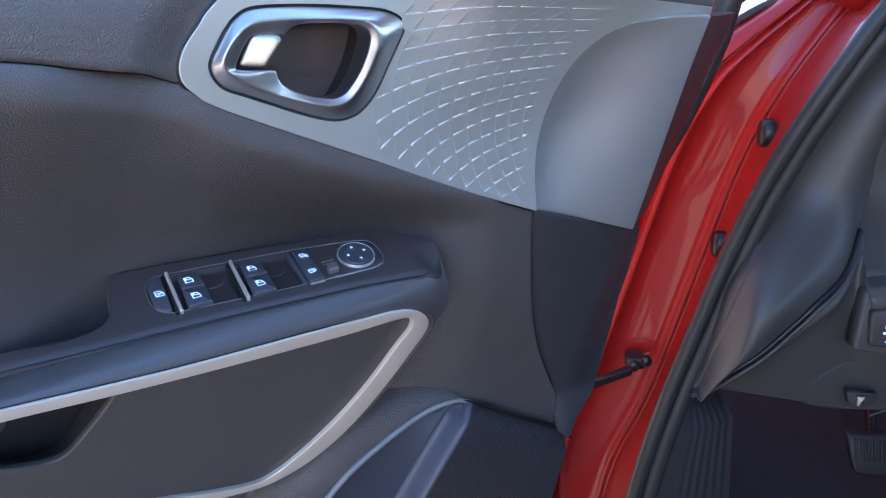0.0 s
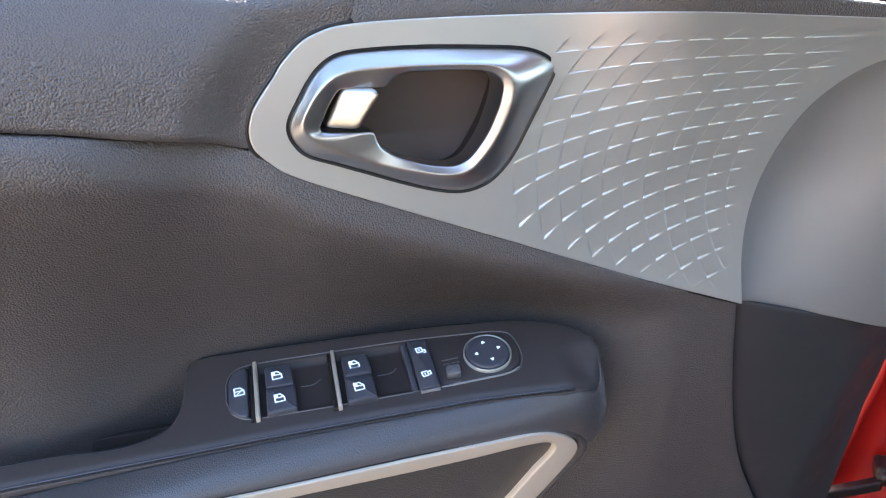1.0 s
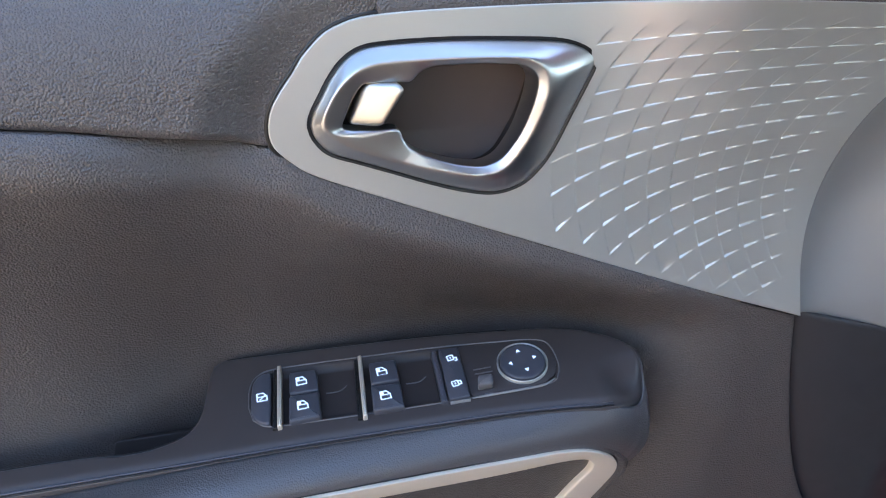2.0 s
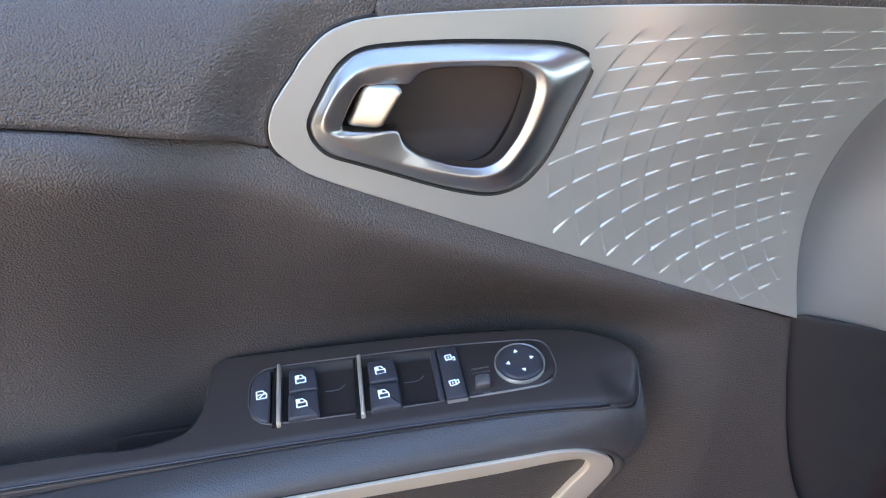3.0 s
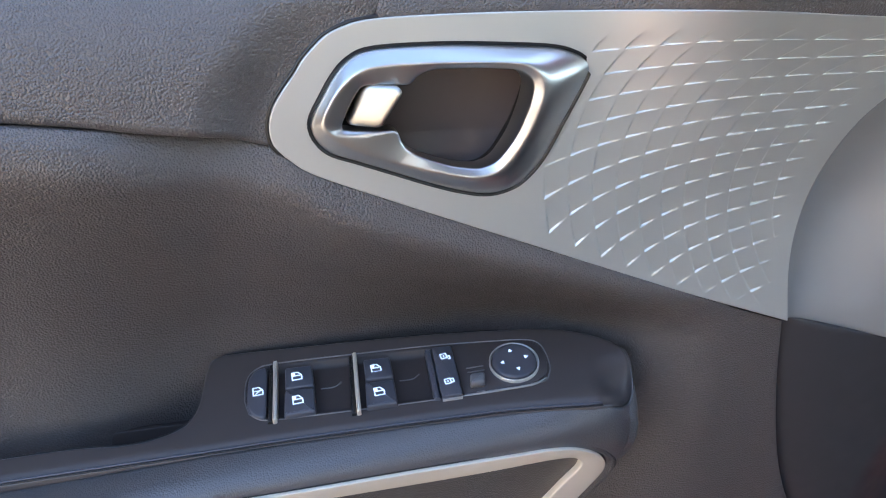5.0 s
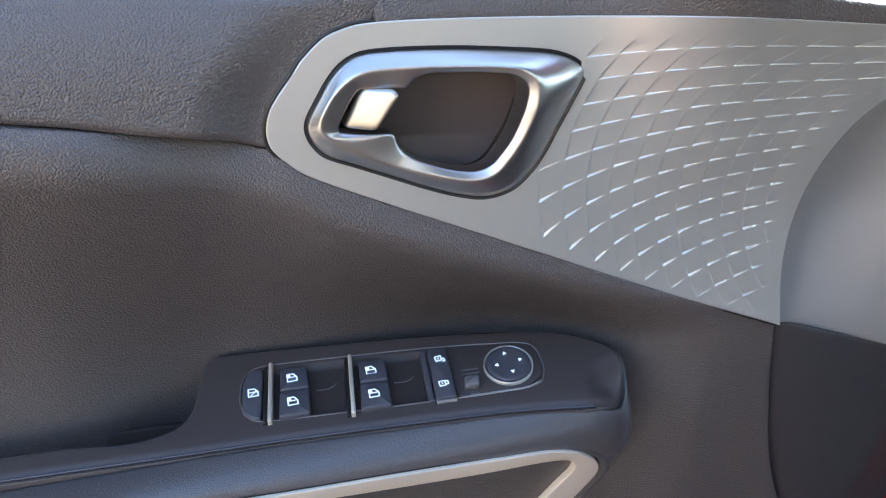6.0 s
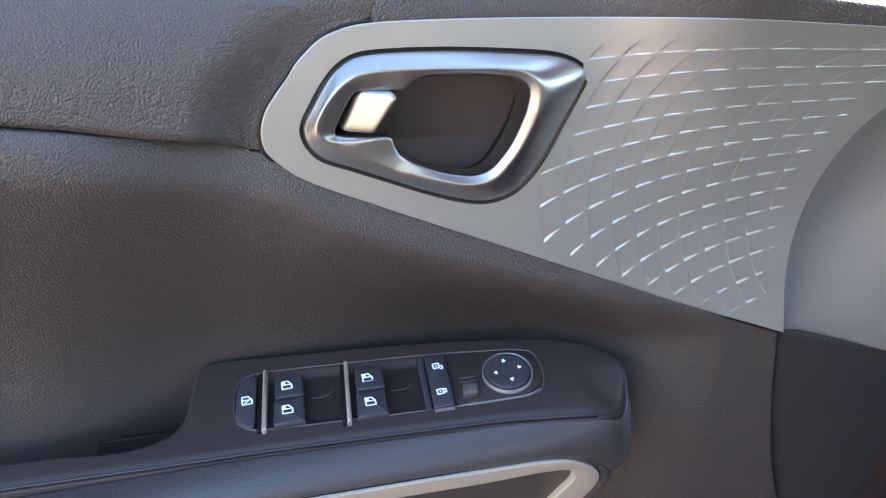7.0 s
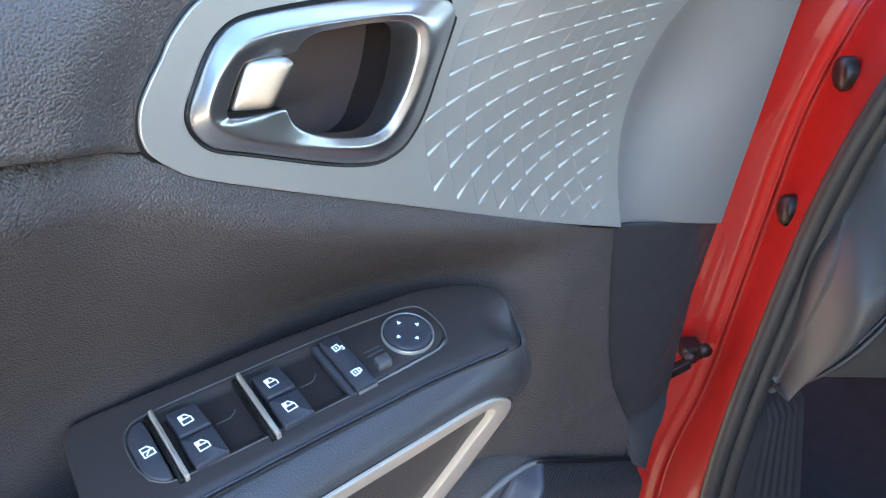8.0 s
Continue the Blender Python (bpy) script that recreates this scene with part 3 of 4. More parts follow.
xp = np.r_[np.linspace(-0.30, 0.14, 60), np.linspace(0.142, 0.180, 24)]
pad_top = np.vstack([np.stack([xp, seam_z(xp) - 0.0015], 1), EDGE_LOW[6:] - (0, 0.0016)])
pad_top = even(pad_top, 260)
ARC_LOW = spline([(0.4675, 0.9645), (0.476, 0.915), (0.489, 0.865), (0.506, 0.820), (0.530, 0.775), (0.547, 0.740), (0.551, 0.66)], 110)
pad_low = np.stack([np.linspace(-0.30, 0.552, 260), np.full(260, 0.66)], 1)
pad_left = np.stack([np.full(110, -0.30), np.linspace(0.66, pad_top[0, 1], 110)], 1)
pad_grid = with_depth(coons(pad_low, pad_top, pad_left, ARC_LOW[::-1]), y_pad)
part("door_pad", sheet("door_pad", pad_grid, LEATHER, skirt=(0, 0.012, 0), edge=0.0012, keep=lambda x, y, z: ~((x > 0.345) & (z < np.interp(x, SPK_TOP[:, 0], SPK_TOP[:, 1]) - 0.006))), door, "grained charcoal leatherette door pad")


# black end piece under the silver one
LOW_RIGHT = spline([(0.5585, 0.703), (0.573, 0.725), (0.588, 0.738), (0.601, 0.752), (0.611, 0.795), (0.6185, 0.846), (0.6215, 0.880), (0.618, 0.912), (0.6045, 0.9300)], 60)


def y_low_end(x, z):
    d = near(ARC_LOW, x, z)
    plain = y_pad(x, z) + 0.010 * np.exp(-d / 0.012) - 0.003 * ease(d, 0.0, 0.05)
    # the free edge rolls back towards the hinge
    rolled = np.interp(z, [0.70, 0.737, 0.752, 0.795, 0.846, 0.88, 0.912, 0.93], [0.571, 0.576, 0.583, 0.580, 0.574, 0.566, 0.555, 0.543])
    w = 1 - ease(near(LOW_RIGHT, x, z), 0.0, 0.055)
    return plain * (1 - w) + rolled * w


low_end_grid = with_depth(coons(np.linspace((0.548, 0.712), (0.5585, 0.703), 40), spline([(0.469, 0.964), (0.522, 0.9495), (0.5845, 0.9312), (0.6045, 0.9300)], 40), spline([(0.548, 0.712), (0.545, 0.745), (0.530, 0.775), (0.506, 0.820), (0.489, 0.865), (0.476, 0.915), (0.469, 0.964)], 60), LOW_RIGHT), y_low_end)
part("lower_end_panel", sheet("lower_end_panel", low_end_grid, DARK_TRIM, skirt=(0, 0.02, 0), edge=0.001), door, "matt black lower end panel")


# ---- armrest ----
def z_plate(x, y):
    return 0.7445 + 0.0790 * x + 0.3290 * y


PLATE_UP = Vector((-0.079, -0.329, 1.0)).normalized()


def on_plate(x, y, h):
    return (x + PLATE_UP.x * h, y + PLATE_UP.y * h, z_plate(x, y) + PLATE_UP.z * h)


def arm_ring(dy, nose, r, n_front=90, n_turn=36):
    """Plan of the armrest: along the front, round the nose and back to the door."""
    xf = np.linspace(-0.30, nose - r, n_front)
    yf = np.interp(xf, [-0.30, 0.026, 0.124, 0.171, 0.2315, 0.2936, 0.3245, 0.342], [0.556, 0.5415, 0.5345, 0.5315, 0.5265, 0.5208, 0.5159, 0.5125]) + dy
    y0 = yf[-1]
    w = np.linspace(0, math.pi / 2, n_turn)[1:]
    turn = np.stack([nose - r + r * np.sin(w), y0 + 0.9 * r * (1 - np.cos(w))], 1)
    rear = np.stack([np.linspace(nose, nose - 0.005, 12)[1:], np.linspace(turn[-1, 1], 0.600, 12)[1:]], 1)
    return np.vstack([np.stack([xf, yf], 1), turn, rear])


def droop(x, y):
    """The front of the armrest's nose falls away."""
    return 0.014 * float(ease(x, 0.342, 0.372) * (1 - ease(y, 0.520, 0.546)))


seam_ring = arm_ring(0.0, 0.3725, 0.031)
# satin plate with the switch module: the rear edge falls to a narrow ledge beside the pull recess
front = even(seam_ring[:126], 160)
back_edge = spline([(-0.30, 0.572), (0.023, 0.5555), (0.088, 0.5480), (0.108, 0.5485), (0.122, 0.5535), (0.1295, 0.566), (0.1340, 0.590), (0.1368, 0.5970), (0.1435, 0.5995), (0.1758, 0.5962), (0.2093, 0.5923), (0.243, 0.5882), (0.2768, 0.5831), (0.3105, 0.5771), (0.3273, 0.5737), (0.3433, 0.568), (0.3553, 0.5615), (0.3648, 0.5538), (0.3702, 0.5465), (front[-1, 0] - 0.0003, front[-1, 1] + 0.001)], 160)
plate_plan = coons(even(front, 700), even(back_edge, 700), np.linspace(front[0], back_edge[0], 90), np.linspace(front[-1], back_edge[-1], 90))
plate_grid = np.array([[on_plate(x, y, -0.0016 * math.exp(-((y - col[0][1]) / 0.003) ** 2) - droop(x, y)) for x, y in col] for col in plate_plan])
MODULE = spline([(0.1533, 0.5620), (0.1548, 0.5755), (0.1600, 0.5835), (0.1718, 0.5858), (0.2163, 0.5817), (0.2614, 0.5768), (0.3015, 0.5706), (0.3180, 0.5672), (0.3250, 0.5620), (0.3262, 0.5500), (0.3235, 0.5395), (0.3140, 0.5337), (0.2717, 0.5356), (0.2590, 0.5367), (0.2280, 0.5393), (0.1880, 0.5432), (0.1701, 0.5451), (0.1610, 0.5473), (0.1553, 0.5525)], 200)


def within(poly, x, y):
    """Which places lie inside a polygon."""
    hit = np.zeros(np.shape(x), bool)
    for (ax, ay), (bx, by) in zip(poly, np.roll(poly, -1, 0)):
        if ay != by:
            hit ^= ((ay > y) != (by > y)) & (x < (bx - ax) * (y - ay) / (by - ay) + ax)
    return hit


module_cut = inset(MODULE, 0.0010)
plate = part("switch_plate", sheet("switch_plate", plate_grid, SATIN, skirt=(0, 0.002, -0.016), edge=0.0014, keep=lambda x, y, z: ~within(module_cut, x, y)), door, "satin black switch plate")

part("plate_gap", tube("plate_gap", [on_plate(x, y - 0.0008, -0.0013 - droop(x, y)) for x, y in front[::2] if x < 0.353], 0.00045, BLACK, n=8), plate, "fine dark joint in front of the plate")
part("plate_gap", tube("plate_gap", [on_plate(x, y + 0.0016, -0.0016 - droop(x, y)) for x, y in back_edge[:-16:2]], 0.0009, BLACK, n=8), plate, "fine dark joint behind the plate")

# Bead added to give the sky highlight on the plate's rounded front edge.
part("plate_highlight_bead", tube("plate_highlight_bead", [on_plate(x, y + 0.0006, -0.0012 - droop(x, y)) for x, y in front[::2] if x < 0.353], 0.0008, KEY, n=8), plate, "fine rounded bead added for the highlight along the plate front")

# soft front roll of the armrest
ARM_TOP_X, ARM_TOP_Z = [-0.30, 0.051, 0.148, 0.226, 0.291, 0.318, 0.336, 0.350, 0.358, 0.366], [0.9175, 0.9142, 0.9130, 0.9155, 0.9180, 0.9188, 0.9145, 0.9040, 0.898, 0.894]
rolls = []
low_ring = arm_ring(-0.008, 0.3757, 0.033)
for s in (-0.06, 0.0, 0.05, 0.12, 0.2, 0.3, 0.4, 0.5, 0.6, 0.7, 0.8, 0.9, 1.0, 1.15, 1.4):
    row = []
    for (x0, y0), (x1, y1) in zip(seam_ring, low_ring):
        side = float(ease(x1, 0.332, 0.374))
        z0 = z_plate(x0, y0) - 0.0024 + 0.0014 * float(ease(x0, 0.350, 0.371)) if s >= 0 else z_plate(x0, y0) - 0.006
        z0 -= 0.5 * max(0.0, y0 - 0.534) + droop(x0, y0)
        q = max(s, 0.0)
        z1 = float(np.interp(x1, ARM_TOP_X, ARM_TOP_Z)) - 0.004
        if y1 > 0.535:
            z1 = 0.888 - 0.3 * (y1 - 0.535)
        e1 = (0.516 + 0.5 * (0.905 - z1)) * (1 - side) + max(y1, 0.516 + 0.5 * (0.905 - z1) - 0.004) * side
        k = min(q, 1.0)
        yc, zc = min(y0, e1) - 0.0065, 0.35 * z0 + 0.65 * z1 + 0.006
        y = (1 - k) ** 2 * y0 + 2 * k * (1 - k) * yc + k * k * e1
        z = (1 - k) ** 2 * z0 + 2 * k * (1 - k) * zc + k * k * z1
        if q > 1:
            y, z = y + 0.05 * (q - 1), z - 0.008 * (q - 1)
        curl = side * k**3
        row.append((x0 + (x1 - x0) * math.sin(math.pi / 2 * min(1, 1.6 * q)) - 0.012 * curl, y + 0.008 * curl, z))
    rolls.append(row)
part("armrest_pad", loft("armrest_pad", rolls, ARM, closed=False), door, "grained leatherette armrest roll")


# lower insert framed by the silver strip
def y_insert(x, z):
    return 0.516 + 0.5 * (0.905 - z)


STRIP_OUT = spline([(-0.30, 0.9175), (-0.12, 0.9159), (0.051, 0.9142), (0.148, 0.9130), (0.226, 0.9155), (0.291, 0.9180), (0.318, 0.9188), (0.336, 0.9145), (0.350, 0.9035), (0.3552, 0.890), (0.351, 0.873), (0.338, 0.840), (0.322, 0.806), (0.303, 0.780), (0.282, 0.763), (0.258, 0.753), (0.232, 0.7485), (0.189, 0.754), (0.149, 0.7655), (0.09, 0.7740), (0.0, 0.7850), (-0.15, 0.800), (-0.30, 0.815)], 420)
STRIP_IN = spline([(-0.30, 0.9070), (-0.12, 0.9058), (0.050, 0.9045), (0.115, 0.9032), (0.187, 0.9033), (0.272, 0.9053), (0.318, 0.9085), (0.331, 0.9060), (0.3355, 0.897), (0.3275, 0.880), (0.311, 0.843), (0.292, 0.812), (0.268, 0.784), (0.246, 0.766), (0.227, 0.7605), (0.189, 0.768), (0.149, 0.7795), (0.09, 0.788), (0.0, 0.7990), (-0.15, 0.8145), (-0.30, 0.83)], 420)
tip_in, tip_out = int(np.argmax(STRIP_IN[:, 0])), int(np.argmax(STRIP_OUT[:, 0]))
STRIP_IN = np.vstack([even(STRIP_IN[: tip_in + 1], 210), even(STRIP_IN[tip_in:], 211)[1:]])
STRIP_OUT = np.vstack([even(STRIP_OUT[: tip_out + 1], 210), even(STRIP_OUT[tip_out:], 211)[1:]])
STRIP_OUT = STRIP_IN + (STRIP_OUT - STRIP_IN) * np.interp(np.arange(420), [170, 205, 235, 300], [1.0, 0.84, 0.74, 0.74])[:, None]
strip_rings = []
for f, dep in ((0.0, 0.004), (0.0, -0.0014), (0.03, -0.0020), (0.08, -0.0022), (0.92, -0.0022), (0.97, -0.0020), (1.0, -0.0010), (1.0, 0.006)):
    strip_rings.append([(x, y_insert(x, z) + dep, z) for x, z in STRIP_OUT + (STRIP_IN - STRIP_OUT) * f])
part("silver_strip", loft("silver_strip", strip_rings, SILVER_TRIM, closed=False), door, "satin silver strip framing the lower insert")
part("strip_gap", loft("strip_gap", [[(x, y_insert(x, z) + 0.0006, z) for x, z in STRIP_OUT], [(x, y_insert(x, z) + 0.0008, z) for x, z in STRIP_OUT + (STRIP_OUT - STRIP_IN) * 0.10]], BLACK, closed=False), door, "dark joint beside the strip")

band = [i for i in range(420) if STRIP_OUT[i, 0] > 0.335 or (STRIP_IN[i, 1] < 0.88 and i > 210)]
band_out = (STRIP_OUT - STRIP_IN)[band]
band_out /= np.linalg.norm(band_out, axis=1)[:, None]
side_rings = []


def wide(z):
    return float(np.interp(z, [0.74, 0.80, 0.86, 0.895, 0.91], [0.5, 0.5, 0.75, 1.0, 0.8]))


for off, dep in ((-0.002, 0.0035), (0.0012, 0.0020), (0.004, -0.0005), (0.0075, 0.0005), (0.0105, 0.0045), (0.0125, 0.011), (0.0135, 0.022), (0.0135, 0.07)):
    side_rings.append([(p[0] + o[0] * off * wide(p[1]), y_insert(*p) + dep, p[1] + o[1] * off * wide(p[1])) for p, o in zip(STRIP_OUT[band], band_out)])
part("insert_surround", loft("insert_surround", side_rings, LEATHER, closed=False), door, "soft padded edge beside the silver strip")

POCKET = spline([(-0.30, 0.880), (0.0, 0.866), (0.047, 0.8575), (0.069, 0.8525), (0.086, 0.8545), (0.1000, 0.872), (0.1120, 0.891), (0.1165, 0.9002)], 70)
cols_x = np.r_[np.linspace(-0.30, 0.08, 40), np.linspace(0.083, 0.30, 90), np.linspace(0.302, 0.3345, 30)]
low_start = int(np.argmax(STRIP_IN[:, 0]))
low_branch = STRIP_IN[low_start:][::-1]
high_branch = STRIP_IN[:low_start]
ins_grid = []
for x in cols_x:
    lo = float(np.interp(x, low_branch[:, 0], low_branch[:, 1]))
    hi = float(np.interp(x, POCKET[:, 0], POCKET[:, 1])) if x < 0.1165 else float(np.interp(x, high_branch[:, 0], high_branch[:, 1]))
    ins_grid.append([(x, y_insert(x, z) + 0.003, z) for z in lo + (hi - lo) * np.linspace(0, 1, 60)])
ins_grid = np.array(ins_grid)
part("insert_panel", sheet("insert_panel", ins_grid, INSERT, skirt=(0, 0.006, 0), edge=0.0015), door, "grained charcoal lower insert")
pocket_wall = [[(x, y_insert(x, z) + 0.004 + d, z - 0.02 * d / 0.06) for x, z in POCKET + (0, 0)] for d in (0.0, 0.015, 0.06)]
part("pull_pocket", loft("pull_pocket", pocket_wall, SATIN, closed=False), door, "dark pull pocket cut into the insert")
pocket_back = np.array([[(x, 0.592, z) for z in np.linspace(0.80, 0.915, 4)] for x in np.linspace(-0.30, 0.15, 6)])
part("pocket_liner", sheet("pocket_liner", pocket_back, WELL, skirt=(0, 0.004, 0)), door, "black pocket lining")
recess = np.array([[(x, y, 0.905 - 0.02 * (x < 0.0)) for y in np.linspace(0.54, 0.625, 6)] for x in np.linspace(-0.30, 0.15, 12)])
part("recess_floor", sheet("recess_floor", recess, PLASTIC, skirt=(0, 0, -0.006)), door, "floor of the pull recess behind the armrest")


# ---- speaker grille low on the door ----
def y_low(x, z):
    return 0.578 + 0.1 * (0.78 - z)


split = int(np.argmin(np.abs(SPK_TOP[:, 0] - 0.428)))
split_b = int(np.argmin(np.abs(SPK_TOP[:, 0] - 0.440)))
seam_a = spline([(0.300, 0.56), (0.352, 0.670), (0.408, 0.757), tuple(SPK_TOP[split])], 60)
seam_b = spline([(0.318, 0.56), (0.3675, 0.666), (0.4225, 0.754), tuple(SPK_TOP[split_b])], 60)


def flat_line(a, b, n):
    return np.linspace(np.array(a, float), np.array(b, float), n)


def rim_fall(x, z):
    return ease(near(SPK_TOP, x, z), 0.0, 0.020)


hollow = with_depth(coons(flat_line((0.262, 0.56), (0.300, 0.56), 60), even(SPK_TOP[: split + 1], 60), flat_line((0.262, 0.56), SPK_TOP[0], 60), seam_a), lambda x, z: y_low(x, z) + 0.030 * ease(near(SPK_TOP, x, z), 0.0, 0.012) * near(seam_a, x, z) / (near(seam_a, x, z) + near(SPK_TOP, x, z) + 0.001) + 0.008)
part("grille_hollow", sheet("grille_hollow", hollow, HOLLOW, skirt=(0, 0.01, 0), edge=0.001), door, "smooth dark hollow beside the speaker grille, tinted for reflected sky")
ridge_band = with_depth(coons(flat_line(seam_a[0], seam_b[0], 12), even(SPK_TOP[split : split_b + 1], 12), seam_a, seam_b), lambda x, z: y_low(x, z) - 0.014 + 0.020 * ease(near(seam_b, x, z) / (near(seam_a, x, z) + near(seam_b, x, z) + 1e-4), 0.15, 1.0) + 0.012 * (1 - rim_fall(x, z)))
part("grille_band", sheet("grille_band", ridge_band, BAND, skirt=(0, 0.01, 0), edge=0.001), door, "smooth raised edge of the speaker grille, coloured for sky light")
spk_grid = with_depth(coons(flat_line(seam_b[0], (0.5300, 0.56), 90), even(SPK_TOP[split_b:], 90), seam_b, flat_line((0.5300, 0.56), SPK_TOP[-1], 60)), lambda x, z: y_low(x, z) - 0.002 - 0.012 * rim_fall(x, z))
part("speaker_grille", sheet("speaker_grille", spk_grid, MESHCLOTH, skirt=(0, 0.004, 0), edge=0.001), door, "black perforated speaker grille")
lip_line = SPK_TOP[:84]
lip_reach = np.interp(np.arange(84), [0, 40, 83], [1.0, 1.0, 0.12])[:, None]
lip_way = np.gradient(lip_line, axis=0)
lip_way = np.stack([-lip_way[:, 1], lip_way[:, 0]], 1) / np.linalg.norm(lip_way, axis=1)[:, None]
lip_rings = []
for off, f in ((0.0, 0.0), (0.003, 0.01), (0.010, 0.04), (0.020, 0.12), (0.030, 0.3), (0.040, 0.7), (0.048, 1.06)):
    lip_rings.append([(x, (y_low(x, z) - 0.002) * (1 - f) + float(y_pad(np.array(x), np.array(z))) * f, z) for x, z in lip_line + lip_way * off * lip_reach])
part("grille_surround", loft("grille_surround", lip_rings, LEATHER, closed=False), door, "soft trim rolling into the grille lip")
# Lip coloured paler than the trim in place of its highlight.
part("grille_rim", tube("grille_rim", [(x, y_low(x, z) - 0.003, z + 0.001) for x, z in SPK_TOP[:96]], np.interp(np.arange(96), [0, 70, 95], [0.0030, 0.0026, 0.0012]), RIM_GREY, n=8), door, "raised lip round the speaker grille, its highlight in the colour")

# Black tube draws the gap above the grille together with its shadow.
part("grille_gap_shadow", tube("grille_gap_shadow", [(x, y_low(x, z) - 0.004, z + 0.0015) for x, z in SPK_TOP[84:146]], np.interp(np.arange(62), [0, 12, 61], [0.0008, 0.0026, 0.0026]), BLACK, n=8), door, "black tube for the shadowed gap above the speaker grille")

# painted door shell behind the trim, with its black edge seal
edge_rings = []
for along_x, back_y in ((-0.001, 0.002), (0.004, 0.004), (0.02, 0.012), (0.045, 0.026), (0.064, 0.037), (0.070, 0.045), (0.071, 0.07)):
    edge_rings.append([(x + along_x * 1.25 * (0.72 + 0.28 * (z - 0.93) / 0.19), float(y_edge(z)) + back_y, z) for x, z in END_RIGHT])
part("edge_trim", loft("edge_trim", edge_rings, RUBBER, closed=False), door, "black trim along the door edge")
EDGE = spline([(0.585, 0.40), (0.578, 0.640), (0.578, 0.735), (0.582, 0.775), (0.593, 0.822), (0.604, 0.865), (0.613, 0.905), (0.645, 0.966), (0.675, 1.035), (0.694, 1.129)], 60)
shell_rings = [[(x + o, y + 0.016 * float(ease(z, 0.93, 0.80)), z) for x, z in EDGE] for o, y in ((-0.014, 0.572), (-0.006, 0.574), (-0.003, 0.580), (-0.002, 0.60), (-0.004, 0.665), (-0.02, 0.672))]
part("shut_face", loft("shut_face", shell_rings, RED, closed=False), door, "red painted edge of the door")
frame_line = [(0.612, 0.590, 0.900), (0.640, 0.588, 0.950), (0.676, 0.580, 1.000), (0.712, 0.572, 1.070), (0.729, 0.566, 1.13), (0.734, 0.564, 1.20), (0.733, 0.564, 1.30)]
part("window_frame", tube("window_frame", spline(frame_line, 14), 0.015, RUBBER, n=12), door, "black front upright of the window frame")
skin = np.array([[(x, 0.700 - 0.03 * (z - 0.8) ** 2, z) for z in np.linspace(0.36, 1.135, 12)] for x in np.linspace(-0.45, 0.555, 20)])
part("outer_skin", sheet("outer_skin", skin, RED, skirt=(0, -0.03, 0), edge=0.004), door, "red painted outer door skin")
low_trim = np.array([[(x, 0.645 + 0.02 * (0.66 - z), z) for z in np.linspace(0.40, 0.74, 6)] for x in np.linspace(-0.45, 0.55, 12)])
part("lower_trim", sheet("lower_trim", low_trim, PLASTIC, skirt=(0, 0.06, 0)), door, "black lower door trim")


# ---- switches ----
def key(name, poly, h0, h1, bevel, label, r=0.0015, mats=KEY, tilt=None):
    return part(name, solid(name, rounded(poly, r), on_plate, h0, h1, bevel, mats, top=tilt), door, label)


part("module_rim", loft("module_rim", [[on_plate(x, y, h) for x, y in inset(MODULE, d)] for d, h in ((-0.0004, -0.001), (-0.0003, 0.0004), (0.0, 0.0006), (0.0003, 0.0004), (0.0006, -0.001))], RIM_DARK), plate, "fine raised rim round the switch module")
part("module_basin", loft("module_basin", [[on_plate(x, y, h) for x, y in inset(MODULE, d)] for d, h in ((0.0, -0.0002), (0.0016, -0.0003), (0.0022, -0.0010), (0.0030, -0.0036), (0.0060, -0.0040))], WELL, cap1=True), plate, "black sunk base of the switch module")
part("mirror_base", solid("mirror_base", rounded([(0.2737, 0.5738), (0.3015, 0.5696), (0.3180, 0.5662), (0.3242, 0.5612), (0.3252, 0.5500), (0.3225, 0.5400), (0.3138, 0.5347), (0.2722, 0.5365)], 0.003), on_plate, -0.006, 0.0002, 0.0004, SATIN), plate, "satin black field round the mirror switch")
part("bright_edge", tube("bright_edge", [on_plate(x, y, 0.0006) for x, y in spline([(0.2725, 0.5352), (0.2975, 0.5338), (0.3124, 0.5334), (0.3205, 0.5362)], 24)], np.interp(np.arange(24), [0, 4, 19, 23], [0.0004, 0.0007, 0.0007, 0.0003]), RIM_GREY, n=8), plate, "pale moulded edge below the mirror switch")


def symbol(name, strokes, where, h, parent, size, turn=0.0, fill=()):
    """Lit mark: strokes of flat ribbon in a unit square, laid on the plate at where."""
    verts, faces = [], []
    ca, sa = math.cos(turn), math.sin(turn)

    def put(a, b):
        a, b = a * size, b * size
        verts.append(on_plate(where[0] + ca * a - sa * b, where[1] + sa * a + ca * b, h))
        return len(verts) - 1

    for line in strokes:
        p = np.array(line, float)
        for a, b in zip(p[:-1], p[1:]):
            t = (b - a) / (np.linalg.norm(b - a) + 1e-9)
            nrm = np.array([-t[1], t[0]]) * 0.06
            a, b = a - t * 0.04, b + t * 0.04
            faces.append([put(*(a - nrm)), put(*(b - nrm)), put(*(b + nrm)), put(*(a + nrm))])
    for f in fill:
        faces.append([put(*q) for q in f])
    return part(name, as_mesh(name, verts, faces, GLOW, smooth=False), parent, "pale blue lit symbol")


